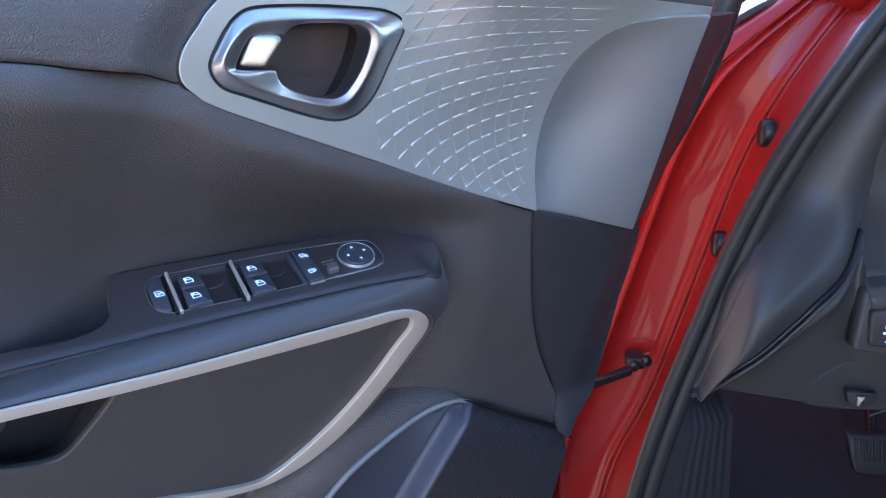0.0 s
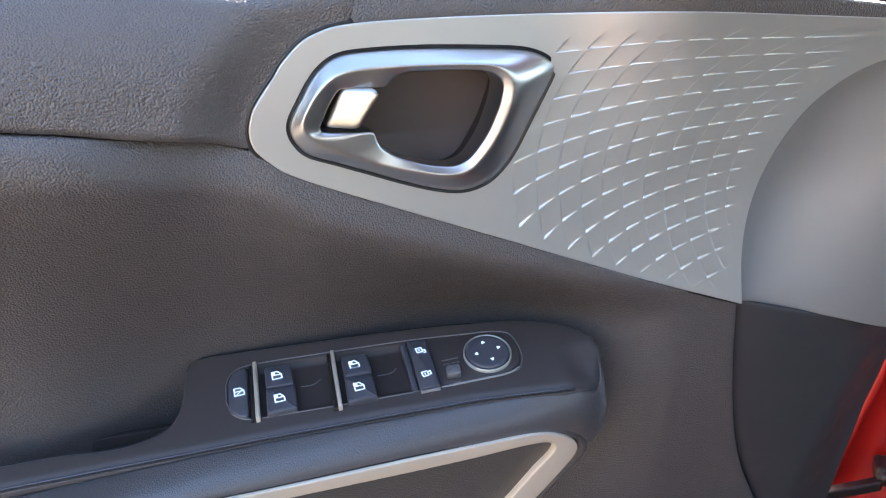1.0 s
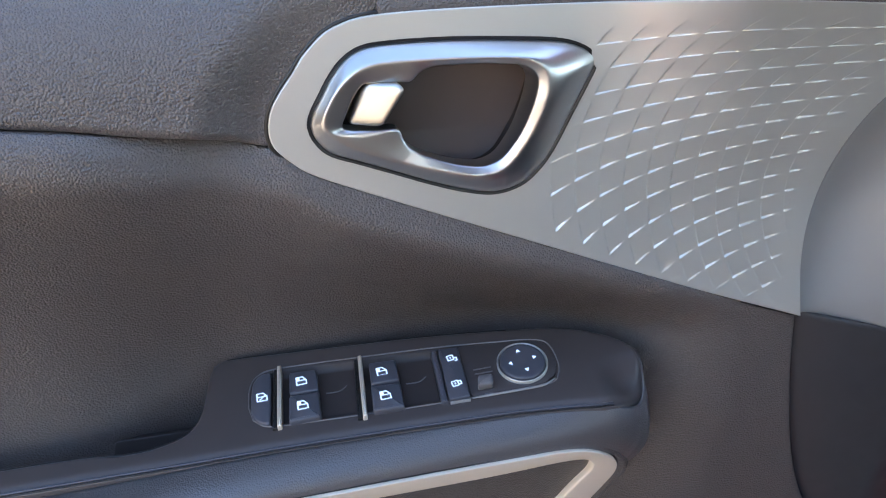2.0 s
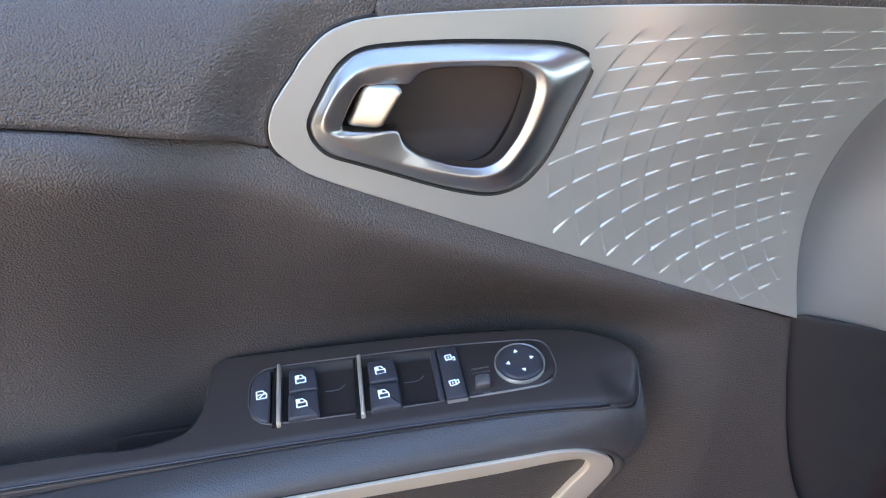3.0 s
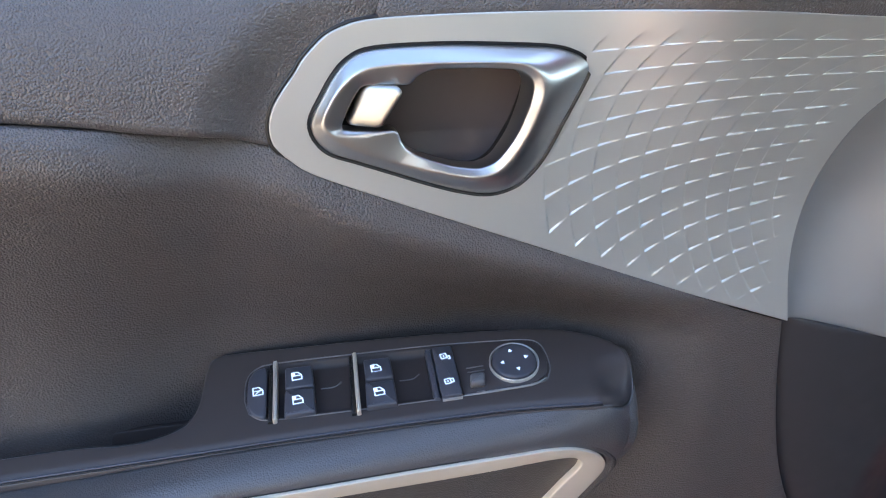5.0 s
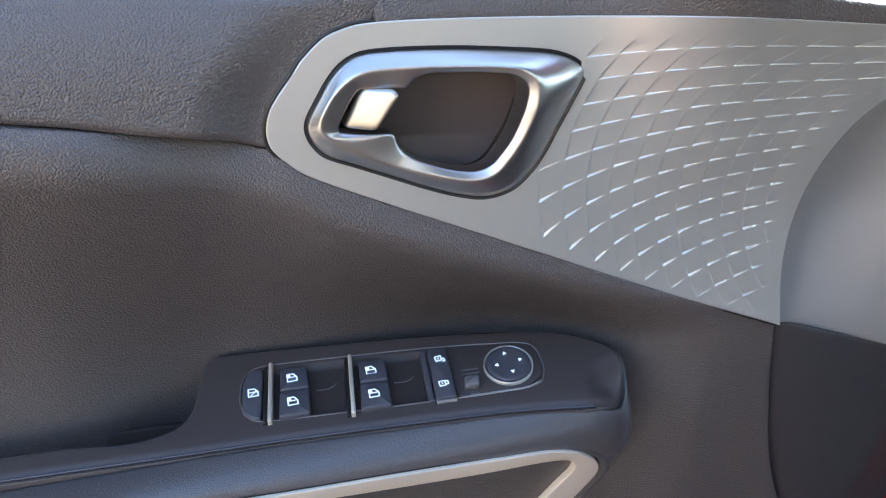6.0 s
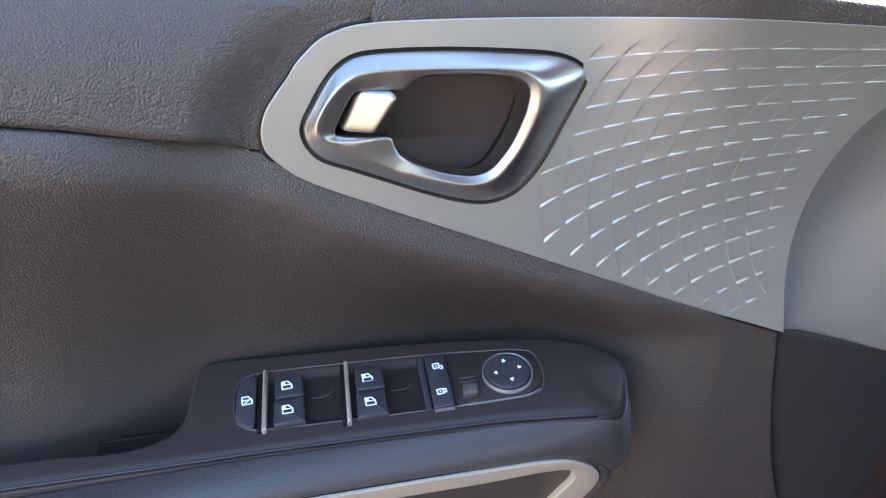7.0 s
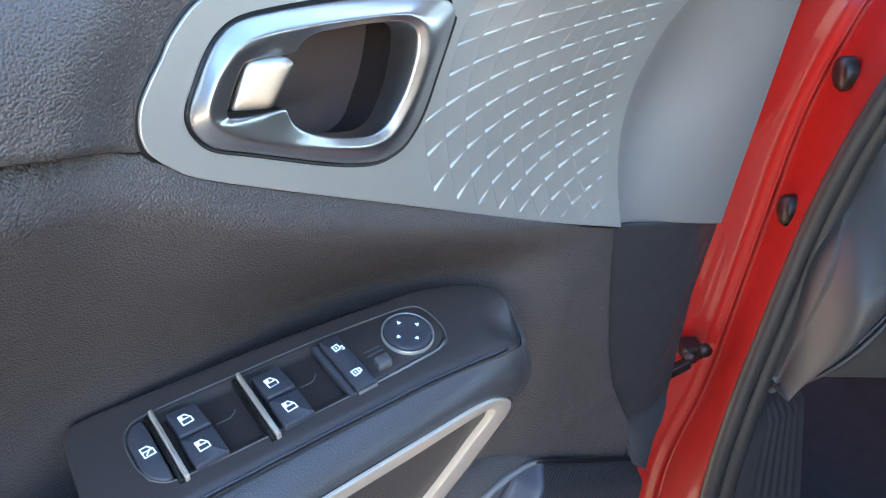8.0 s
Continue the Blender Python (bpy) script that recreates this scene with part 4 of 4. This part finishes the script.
WINDOW_MARK = [[(-0.45, 0.45), (0.15, 0.45), (0.5, 0.0), (0.5, -0.5), (-0.45, -0.5), (-0.45, 0.45)], [(-0.45, 0.02), (0.42, 0.02)]]
WINDOW_FILL = [[(-0.42, 0.05), (-0.12, 0.05), (-0.12, 0.42), (-0.42, 0.42)]]
LOCK_MARK = [[(-0.3, -0.45), (0.3, -0.45), (0.3, 0.15), (-0.3, 0.15), (-0.3, -0.45)], [(-0.2, 0.15), (-0.2, 0.45), (0.2, 0.45), (0.2, 0.15)], [(-0.08, -0.15), (0.08, -0.15)]]
OPEN_MARK = [LOCK_MARK[0], [(0.12, 0.15), (0.12, 0.42), (0.5, 0.42), (0.5, 0.22)], LOCK_MARK[2]]

key_one = key("window_lock_switch", [(0.1548, 0.5642), (0.1563, 0.5772), (0.1611, 0.5825), (0.1676, 0.5826), (0.1642, 0.5458), (0.1578, 0.549), (0.1544, 0.5554)], -0.006, 0.0022, 0.0012, "window lock switch with lit symbol", r=0.0035)
symbol("symbol", WINDOW_MARK + [[(-0.2, -0.35), (0.3, 0.1)]], (0.1610, 0.5654), 0.0026, key_one, 0.0056)
for dx, dy in ((0.0, 0.0), (0.0445, -0.0055)):
    def at(pts):
        return [(x + dx, y + dy) for x, y in pts]

    rear_key = key("window_switch", at([(0.1772, 0.5790), (0.1924, 0.5774), (0.1921, 0.5612), (0.1760, 0.5625)]), -0.006, 0.0030, 0.0010, "window switch with lit symbol", tilt=lambda a, b: -0.0006 * (b - 0.57) / 0.008)
    front_key = key("window_switch", at([(0.1757, 0.5617), (0.1919, 0.5604), (0.1910, 0.5430), (0.1738, 0.5440)]), -0.006, 0.0036, 0.0016, "window switch with lit symbol")
    symbol("symbol", WINDOW_MARK, at([(0.1832, 0.5702)])[0], 0.0036, rear_key, 0.0056, fill=WINDOW_FILL)
    symbol("symbol", WINDOW_MARK, at([(0.1822, 0.5530)])[0], 0.0039, front_key, 0.0056, fill=WINDOW_FILL)
    bend = spline(at([(0.1955, 0.5640), (0.2015, 0.5634), (0.2045, 0.5640), (0.2075, 0.5662)]), 12)
    part("well_line", tube("well_line", [on_plate(x, y, -0.0039) for x, y in bend], 0.0004, RIM_DARK, n=6), plate, "faint moulded line across the finger well")
for (ax, ay), (bx, by) in (((0.1722, 0.5845), (0.1688, 0.5426)), ((0.2175, 0.5795), (0.2138, 0.5368))):
    key("chrome_bar", [(ax - 0.0011, ay), (ax + 0.0011, ay), (bx + 0.0012, by), (bx - 0.0012, by)], -0.006, 0.0040, 0.0008, "bright chrome bar between switches", r=0.0006, mats=SILVER_TRIM)
    # Black block stands in for the shadow left of the bar.
    key("bar_shadow", [(ax - 0.0036, ay - 0.0004), (ax - 0.0013, ay - 0.0004), (bx - 0.0014, by + 0.0004), (bx - 0.0040, by + 0.0006)], -0.006, 0.0018, 0.0006, "black block for the shadow beside the chrome bar", r=0.0004, mats=BLACK)
lock_key = key("door_lock_switch", [(0.2621, 0.5722), (0.2733, 0.5706), (0.2714, 0.5346), (0.2596, 0.5353)], -0.006, 0.0035, 0.0008, "central locking rocker with lit symbols", r=0.001)
symbol("symbol", OPEN_MARK, (0.2680, 0.5634), 0.0039, lock_key, 0.0056, turn=-1.5)
symbol("symbol", LOCK_MARK, (0.2662, 0.5448), 0.0039, lock_key, 0.0056, turn=-1.5)
key("lock_edge", [(0.2580, 0.5731), (0.2618, 0.5728), (0.2592, 0.5358), (0.2556, 0.5362)], -0.006, 0.0018, 0.0010, "sloping side of the locking rocker", r=0.0008)
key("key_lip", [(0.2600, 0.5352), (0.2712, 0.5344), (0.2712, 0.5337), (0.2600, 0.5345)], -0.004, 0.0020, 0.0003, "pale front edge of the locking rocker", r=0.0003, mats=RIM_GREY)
key("fold_switch", [(0.2787, 0.5466), (0.2868, 0.5458), (0.2856, 0.5390), (0.2769, 0.5396)], -0.001, 0.0048, 0.0012, "small mirror folding switch", mats=RIM_DARK)
for a in (0.0, 0.0032):
    key("fold_mark", [(0.2783, 0.5507 + a), (0.2883, 0.5503 + a), (0.2883, 0.5509 + a), (0.2783, 0.5513 + a)], 0.0, 0.0008, 0.0002, "thin raised line behind the folding switch", r=0.0001, mats=RIM_DARK)
key("fold_mark", [(0.2800, 0.5362), (0.2845, 0.5359), (0.2845, 0.5364), (0.2800, 0.5367)], 0.0, 0.0006, 0.0002, "short engraved line", r=0.0001, mats=RIM_DARK)

KNOB = (0.3060, 0.5510)
def disc(r, n=64):
    return np.array([(KNOB[0] + r * math.cos(w), KNOB[1] + r * math.sin(w)) for w in np.linspace(0, 2 * math.pi, n, endpoint=False)])


dial = part("mirror_dial", loft("mirror_dial", [[on_plate(x, y, h) for x, y in disc(r)] for r, h in ((0.0128, 0.0), (0.0128, 0.0026), (0.0122, 0.0032), (0.0100, 0.0031), (0.0050, 0.0027), (0.0005, 0.0026))], KEY, cap1=True), door, "round mirror adjuster with lit arrows")
part("ring", loft("ring", [[on_plate(x, y, h) for x, y in disc(r)] for r, h in ((0.0145, -0.001), (0.0144, 0.0022), (0.0141, 0.0025), (0.0137, 0.0022), (0.0132, 0.0))], SILVER), dial, "thin grey ring")
for w in (0, 90, 180, 270):
    c = (KNOB[0] + 0.0070 * math.cos(radians(w + 4)), KNOB[1] + 0.0070 * math.sin(radians(w + 4)))
    tri = [on_plate(c[0] + 0.0015 * math.cos(radians(w + 4 + s)), c[1] + 0.0015 * math.sin(radians(w + 4 + s)), 0.0036) for s in (0, 120, 240)]
    part("arrow", as_mesh("arrow", tri, [(0, 1, 2)], GLOW, smooth=False), dial, "lit arrow")

# ---- car body at the hinge pillar ----
def car_out(r, f, z):
    """A place on the hinge pillar, which leans a little outwards below the belt."""
    p, e = Vector(car(r, f, z)), Vector((0.0093, 0.0023, 1.1559))
    return tuple(e + (p - e) * (1 + 0.017 * float(ease(z, 1.05, 0.92))))


def car(r, f, z):
    p = INWARD * r + AHEAD * f
    return (p.x, p.y, z)


body = thing("car", (1.1, 0.5, 0.0), "glossy red car with its driver door wide open", "car")
PZ = np.linspace(0.42, 1.16, 75)
RIDGE = np.interp(PZ, [0.42, 0.537, 0.601, 0.64, 0.679, 0.752, 0.823, 0.890, 0.954, 1.015, 1.075, 1.131, 1.16], [0.135, 0.150, 0.163, 0.182, 0.198, 0.218, 0.237, 0.255, 0.272, 0.295, 0.328, 0.366, 0.388])
RIDGE = np.convolve(np.pad(RIDGE, 3, mode="reflect", reflect_type="odd"), np.ones(7) / 7, "valid")
SEAL = np.interp(PZ, [0.42, 0.585, 0.629, 0.715, 0.783, 0.848, 0.910, 0.969, 1.026, 1.081, 1.133, 1.16], [0.140, 0.171, 0.178, 0.198, 0.218, 0.237, 0.255, 0.274, 0.298, 0.326, 0.357, 0.377])
SEAL = np.convolve(np.pad(SEAL, 3, mode="reflect", reflect_type="odd"), np.ones(7) / 7, "valid")
SEAL_F = 0.875 - 0.03 * ease(PZ, 0.85, 1.1)

cols = []
for z, r, s, sf in zip(PZ, RIDGE, SEAL, SEAL_F):
    up = float(ease(z, 0.98, 1.12))
    k = float(np.interp(z, [1.0, 1.055, 1.09, 1.119, 1.135, 1.16], [1.0, 0.95, 0.75, 0.56, 0.48, 0.40]))
    cols.append([car_out(*q, z) for q in [
        (r - 0.13 * k, 1.06), (r - 0.122 * k, 1.0), (r - 0.115 * k, 0.975), (r - 0.108 * k, 0.965), (r - 0.094 * k, 0.962), (r - 0.088 * k, 0.957), (r - 0.084 * k, 0.957), (r - 0.080 * k, 0.966), (r - 0.076 * k, 0.966), (r - 0.073 * k, 0.956), (r - 0.0705 * k, 0.9505), (r - 0.068 * k, 0.9490), (r - 0.065 * k, 0.9505), (r - 0.061 * k, 0.9545),
        (r - 0.045 * k, 0.954), (r - 0.014 * k, 0.951), (r - 0.007, 0.9475), (r - 0.0045, 0.9420), (r - 0.0025, 0.9390), (r - 0.0005, 0.9385), (r + 0.0012, 0.9395), (r + 0.0026, 0.9395), (r + 0.0040, 0.9360), (r + 0.0045, 0.927), (r + 0.004, 0.912), (s + 0.004, sf + 0.012), (s + 0.006, sf)]])
part("hinge_pillar", sheet("hinge_pillar", np.array(cols), RED, skirt=None), body, "glossy red painted hinge pillar")
cowl = spline([car(0.215, 0.985, 1.050), car(0.240, 0.985, 1.082), car(0.268, 0.985, 1.107), car(0.305, 0.985, 1.128), car(0.345, 0.985, 1.142)], 30)
part("cowl_seal", tube("cowl_seal", cowl, 0.005, RUBBER, n=10), body, "black rubber strip along the wing")
seal_line = [car(s + 0.008, sf - 0.002, z) for z, s, sf in zip(PZ, SEAL, SEAL_F)]
part("door_seal", tube("door_seal", seal_line, 0.0085, RUBBER, n=14), body, "black rubber door seal")
part("seal_lip", tube("seal_lip", [car(s + 0.026, sf + 0.004, z) for z, s, sf in zip(PZ, SEAL, SEAL_F)], 0.0100, RUBBER, n=14), body, "inner lip of the door seal")
for z, off in ((1.000, 0.002), (0.879, 0.0)):
    r = float(np.interp(z, PZ, RIDGE))
    c = Vector(car_out(r - off, 0.907, z))
    ax = (-INWARD)
    rings = [[tuple(c + ax * h + AHEAD * rad * math.cos(w) + UP * rad * 1.15 * math.sin(w)) for w in np.linspace(0, 2 * math.pi, 20, endpoint=False)] for rad, h in ((0.0130, -0.006), (0.0130, 0.003), (0.0110, 0.006), (0.006, 0.0075), (0.0005, 0.0078))]
    part("rubber_plug", loft("rubber_plug", rings, BLACK, cap1=True), body, "black rubber plug in the pillar")

# pressed bracket low on the pillar
def on_pillar(a, b, h):
    return car_out(a, 0.951 - h, b)


for grow, hh in ((0.0, 0.003), (0.006, 0.006)):
    part("pressing", solid("pressing", inset(rounded([(0.078, 0.560), (0.108, 0.556), (0.118, 0.622), (0.090, 0.628)], 0.006), grow), on_pillar, -0.01, hh, 0.002, RED), body, "pressed red bracket on the pillar")

# check strap between pillar and door
strap = thing("door_check_strap", car(0.176, 0.935, 0.716), "black steel door check strap with bolted bracket", "door check")
part("arm", box_mesh("arm", (-0.085, -0.006, -0.005), (0.0, 0.006, 0.005), BLACK, 0.002, (INWARD.normalized() * 0.93 + UP * 0.30 + AHEAD * 0.2, AHEAD, UP), car(0.176, 0.932, 0.716)), strap)
part("bracket", box_mesh("bracket", (-0.012, -0.012, -0.008), (0.010, 0.014, 0.008), BLACK, 0.004, (INWARD, AHEAD, UP), car(0.182, 0.946, 0.722)), strap)
for a, b in ((0.192, 0.726), (0.178, 0.720)):
    c = Vector(car(a, 0.934, b))
    rings = [[tuple(c - AHEAD * h + INWARD * rad * math.cos(w) + UP * rad * math.sin(w)) for w in np.linspace(0, 2 * math.pi, 12, endpoint=False)] for rad, h in ((0.0065, -0.004), (0.0065, 0.003), (0.005, 0.0045), (0.0005, 0.005))]
    part("bolt", loft("bolt", rings, BLACK, cap1=True), strap)

# dashboard end and knee panel
def car_in(r, f, z):
    """A place on the dashboard end, which reaches back to the door opening."""
    p, e = Vector(car(r, f, z)), Vector((0.0093, 0.0023, 1.1559))
    return tuple(e + (p - e) * (0.885 - 0.04 * float(ease(r, 0.26, 0.32)) + 0.075 * float(ease(z, 0.77, 0.93))))


dash = thing("dashboard", car_in(0.55, 1.10, 0.64), "charcoal plastic dashboard end beside the driver", "dashboard")
line_low = spline([(0.262, 0.668), (0.303, 0.697), (0.334, 0.720), (0.363, 0.749), (0.391, 0.780), (0.424, 0.824), (0.434, 0.90), (0.440, 0.98)], 60)
upper = spline([(0.264, 0.672), (0.290, 0.76), (0.318, 0.86), (0.352, 0.96), (0.392, 1.05), (0.44, 1.12)], 60)
cap_grid = coons(line_low, upper, np.linspace(line_low[0], upper[0], 30), np.linspace(line_low[-1], upper[-1], 30))
cap = np.array([[car_in(r, 0.975 - 0.030 * math.sin(math.pi * min(1, max(0, v / 29))) + 0.10 * max(0, r - 0.30), z) for v, (r, z) in enumerate(col)] for col in cap_grid])
part("end_cap", sheet("end_cap", cap, DASH, skirt=tuple(AHEAD * 0.03), edge=0.002), dash, "soft-grained dashboard end cap")
for off, mat, nm in ((0.000, BLACK, "dark_joint"), (0.0065, SILVER_TRIM, "trim_line")):
    part(nm, tube(nm, [car_in(r + off * 0.6, 0.972 + 0.10 * max(0, r - 0.30), z - off) for r, z in line_low[:44]], 0.0030 if nm == "dark_joint" else 0.0022, mat if nm == "dark_joint" else PLASTIC, n=8), dash, "thin moulding along the dashboard edge")
knee_top = even(np.vstack([line_low[:46] - (0, 0.010), [(0.452, 0.800), (0.62, 0.82), (0.9, 0.83)]]), 70)
knee_low = spline([(0.262, 0.652), (0.304, 0.642), (0.414, 0.624), (0.493, 0.612), (0.9, 0.604)], 70)
knee = coons(knee_low, knee_top, np.linspace(knee_low[0], knee_top[0], 24), np.linspace(knee_low[-1], knee_top[-1], 24))
knee_p = np.array([[car_in(r, 0.985 + 0.06 * (1 - v / 23) + 0.05 * max(0, r - 0.3) - 0.012 * math.exp(-((v / 23 - 0.9) / 0.1) ** 2), z) for v, (r, z) in enumerate(col)] for col in knee])
part("knee_panel", sheet("knee_panel", knee_p, DASH, skirt=tuple(AHEAD * 0.12), edge=0.003), dash, "dark knee panel under the dashboard")
face = np.array([[car_in(r, 1.02 + 0.05 * (r - 0.44), z) for z in np.linspace(0.80, 1.12, 16)] for r in np.linspace(0.438, 0.95, 20)])
part("fascia", sheet("fascia", face, DASH, skirt=tuple(AHEAD * 0.1), edge=0.004), dash, "grained dashboard fascia")


def on_dash(a, b, h):
    return car_in(a, 0.995 - h, b)


pod = solid("switch_pod", rounded([(0.448, 0.722), (0.530, 0.712), (0.530, 0.800), (0.452, 0.803)], 0.008), on_dash, -0.02, 0.006, 0.004, PLASTIC)
pod = part("switch_pod", pod, dash, "raised surround of the fascia switches")
btn = part("fascia_switch", solid("fascia_switch", rounded([(0.4640, 0.732), (0.500, 0.727), (0.500, 0.781), (0.4610, 0.776)], 0.006), on_dash, 0.0, 0.012, 0.003, SATIN), dash, "black fascia switch with white symbol")
for a, b, w, h in ((0.484, 0.757, 0.010, 0.004), (0.484, 0.749, 0.013, 0.003), (0.484, 0.738, 0.006, 0.002)):
    part("symbol", solid("symbol", rounded([(a - w / 2, b - h / 2), (a + w / 2, b - h / 2), (a + w / 2, b + h / 2), (a - w / 2, b + h / 2)], 0.001), on_dash, 0.0118, 0.0124, 0.0002, GLOW), btn)


def on_knee(a, b, h):
    return car_in(a, 1.02 - h, b)


part("bonnet_latch", solid("bonnet_latch", rounded([(0.468, 0.634), (0.488, 0.630), (0.504, 0.650), (0.462, 0.654)], 0.004), on_knee, -0.01, 0.003, 0.002, SATIN), dash, "small latch under the dashboard")
part("latch_tab", solid("latch_tab", rounded([(0.475, 0.635), (0.485, 0.635), (0.486, 0.650), (0.474, 0.650)], 0.002), on_knee, 0.0, 0.008, 0.002, STEEL), dash, "worn metal latch tab")

for line in ([(0.406, 0.662), (0.438, 0.690), (0.452, 0.698), (0.464, 0.698)], [(0.410, 0.642), (0.440, 0.638), (0.470, 0.636)], [(0.490, 0.626), (0.514, 0.636)]):
    part("cover_line", tube("cover_line", [on_knee(a, b, 0.012) for a, b in spline(line, 14)], 0.0011, PLASTIC, n=6), dash, "moulded edge of the fuse cover")

# Console side and dash top are added to keep sun out of the footwell.
console = np.array([[car(0.98 + 0.02 * z, f, z) for z in np.linspace(0.30, 0.80, 8)] for f in np.linspace(0.2, 1.70, 14)])
part("console_side", sheet("console_side", console, SATIN, skirt=tuple(INWARD * 0.2), edge=0.01), body, "dark console side, added to block sun from the footwell")
dash_top = np.array([[car(r, f, 1.10 - 0.05 * (f - 1.0)) for f in np.linspace(0.99, 1.72, 8)] for r in np.linspace(0.36, 1.66, 10)])
part("dash_top", sheet("dash_top", dash_top, DASH, skirt=(0, 0, -0.02), edge=0.01), dash, "dark dashboard top, added to shade the footwell")

# kick panel and footwell
kick = np.array([[car(0.290 + 0.05 * (f - 0.95) + 0.06 * (0.655 - z), f, z) for z in np.linspace(0.30, 0.655, 14)] for f in np.linspace(0.935, 1.45, 18)])
part("kick_panel", sheet("kick_panel", kick, SATIN, skirt=tuple(INWARD * -0.02), edge=0.003), body, "dark kick panel beside the footwell")
trim_cols = []
for u in np.linspace(0, 1, 40):
    col = []
    for z in np.linspace(0.30, 1.15, 60):
        seal_r, seal_f = float(np.interp(z, PZ, SEAL)) + 0.022, float(np.interp(z, PZ, SEAL_F)) + 0.004
        low = float(ease(z, 0.70, 0.66))
        right = (seal_r + 0.060) * (1 - low) + (0.296 + 0.06 * (0.655 - z)) * low
        col.append(car(seal_r + u * (right - seal_r), seal_f + (0.10 - 0.05 * low) * u**1.5 + 0.0009 * math.cos(u * 60) * low * float(ease(u, 0.3, 0.5)), z))
    trim_cols.append(col)
part("pillar_trim", sheet("pillar_trim", np.array(trim_cols), DARK_TRIM, skirt=tuple(AHEAD * 0.01), edge=0.002), body, "dark trim inside the door seal")
c = Vector(car(0.250, 0.905, 0.628))
part("trim_clip", loft("trim_clip", [[tuple(c - AHEAD * h + INWARD * rad * 1.5 * math.cos(w) + UP * rad * 0.8 * math.sin(w)) for w in np.linspace(0, 2 * math.pi, 14, endpoint=False)] for rad, h in ((0.004, -0.01), (0.004, 0.002), (0.003, 0.0035), (0.0003, 0.004))], STEEL, cap1=True), body, "bright trim clip")
well_floor = np.array([[car(r, f, 0.33 + 0.5 * max(0, f - 1.35)) for f in np.linspace(0.2, 1.75, 16)] for r in np.linspace(0.27, 1.65, 8)])
part("footwell_floor", sheet("footwell_floor", well_floor, CARPET, skirt=(0, 0, -0.03)), body, "black carpeted footwell")
firewall = np.array([[car(r, 1.72, z) for z in np.linspace(0.30, 1.15, 8)] for r in np.linspace(0.20, 1.70, 8)])
part("firewall", sheet("firewall", firewall, CARPET, skirt=tuple(AHEAD * 0.03)), body, "black carpeted firewall")
# Plain walls out of view close the cabin; their height limits the light.
far_side = np.array([[car(1.70, f, z) for z in np.linspace(0.0, 1.25, 8)] for f in np.linspace(-1.6, 1.75, 10)])
part("far_side", sheet("far_side", far_side, PLASTIC, skirt=tuple(INWARD * 0.06)), body, "unseen wall closing the far side of the cabin")
back_wall = np.array([[car(r, -1.25, z) for z in np.linspace(0.0, 1.25, 6)] for r in np.linspace(0.32, 1.70, 8)])
part("rear_wall", sheet("rear_wall", back_wall, PLASTIC, skirt=tuple(AHEAD * -0.06)), body, "unseen wall closing the rear of the cabin")
# Roof out of view, added to keep sun and sky off the door.
roof = np.array([[car(r, f, 1.52 + 0.05 * math.sin(math.pi * (r - 0.28) / 1.4)) for f in np.linspace(-1.4, 1.05, 14)] for r in np.linspace(0.30, 1.68, 14)])
part("roof", sheet("roof", roof, HEADLINER, skirt=(0, 0, 0.05), edge=0.01), body, "unseen grey headliner, added to shade the door")
roof_skin = np.array([[car(r, f, 1.575 + 0.05 * math.sin(math.pi * (r - 0.28) / 1.4)) for f in np.linspace(-1.42, 1.07, 14)] for r in np.linspace(0.28, 1.70, 14)])
part("roof_skin", sheet("roof_skin", roof_skin, RED, skirt=(0, 0, -0.05), edge=0.01), body, "unseen red roof, added to shade the door")
a_line = [car(r, f, z) for r, f, z in ((0.372, 0.93, 1.14), (0.36, 0.86, 1.26), (0.34, 0.80, 1.40), (0.32, 0.74, 1.55))]
part("windscreen_pillar", tube("windscreen_pillar", spline(a_line, 20), 0.035, RED, n=14), body, "red windscreen pillar")
sill = np.array([[car(0.21 + 0.05 * math.cos(a), f, 0.36 + 0.07 * math.sin(a)) for a in np.linspace(-1.2, 4.0, 14)] for f in np.linspace(-1.3, 0.95, 14)])
part("sill", sheet("sill", sill, RED, skirt=None), body, "red door sill")
fender = np.array([[car(0.03 + 0.05 * (z - 0.7) ** 2 + 0.15 * max(0, z - 0.95), f, z) for z in np.linspace(0.40, 1.08, 14)] for f in np.linspace(1.03, 2.1, 12)])
part("fender", sheet("fender", fender, RED, skirt=tuple(INWARD * 0.03), edge=0.004), body, "red front fender")

# clutch pedal in the dark footwell
pedal = thing("pedal", car(0.57, 1.17, 0.36), "ribbed black rubber foot pedal", "pedal")


def on_pedal(a, b, h):
    return car(a, 1.15 + 0.4 * (b - 0.49) - h, b)


pad = part("pad", solid("pad", rounded([(0.545, 0.465), (0.615, 0.460), (0.620, 0.515), (0.534, 0.518)], 0.006), on_pedal, -0.008, 0.006, 0.003, RUBBER), pedal)
for i in range(8):
    a = 0.546 + i * 0.009
    part("rib", solid("rib", rounded([(a, 0.482), (a + 0.004, 0.482), (a + 0.003, 0.511), (a - 0.001, 0.511)], 0.001), on_pedal, 0.005, 0.009, 0.001, RUBBER), pad)
part("arm", tube("arm", spline([car(0.58, 1.165, 0.49), car(0.585, 1.22, 0.56), car(0.59, 1.28, 0.70), car(0.59, 1.30, 0.80)], 14), 0.008, BLACK, n=8), pedal)
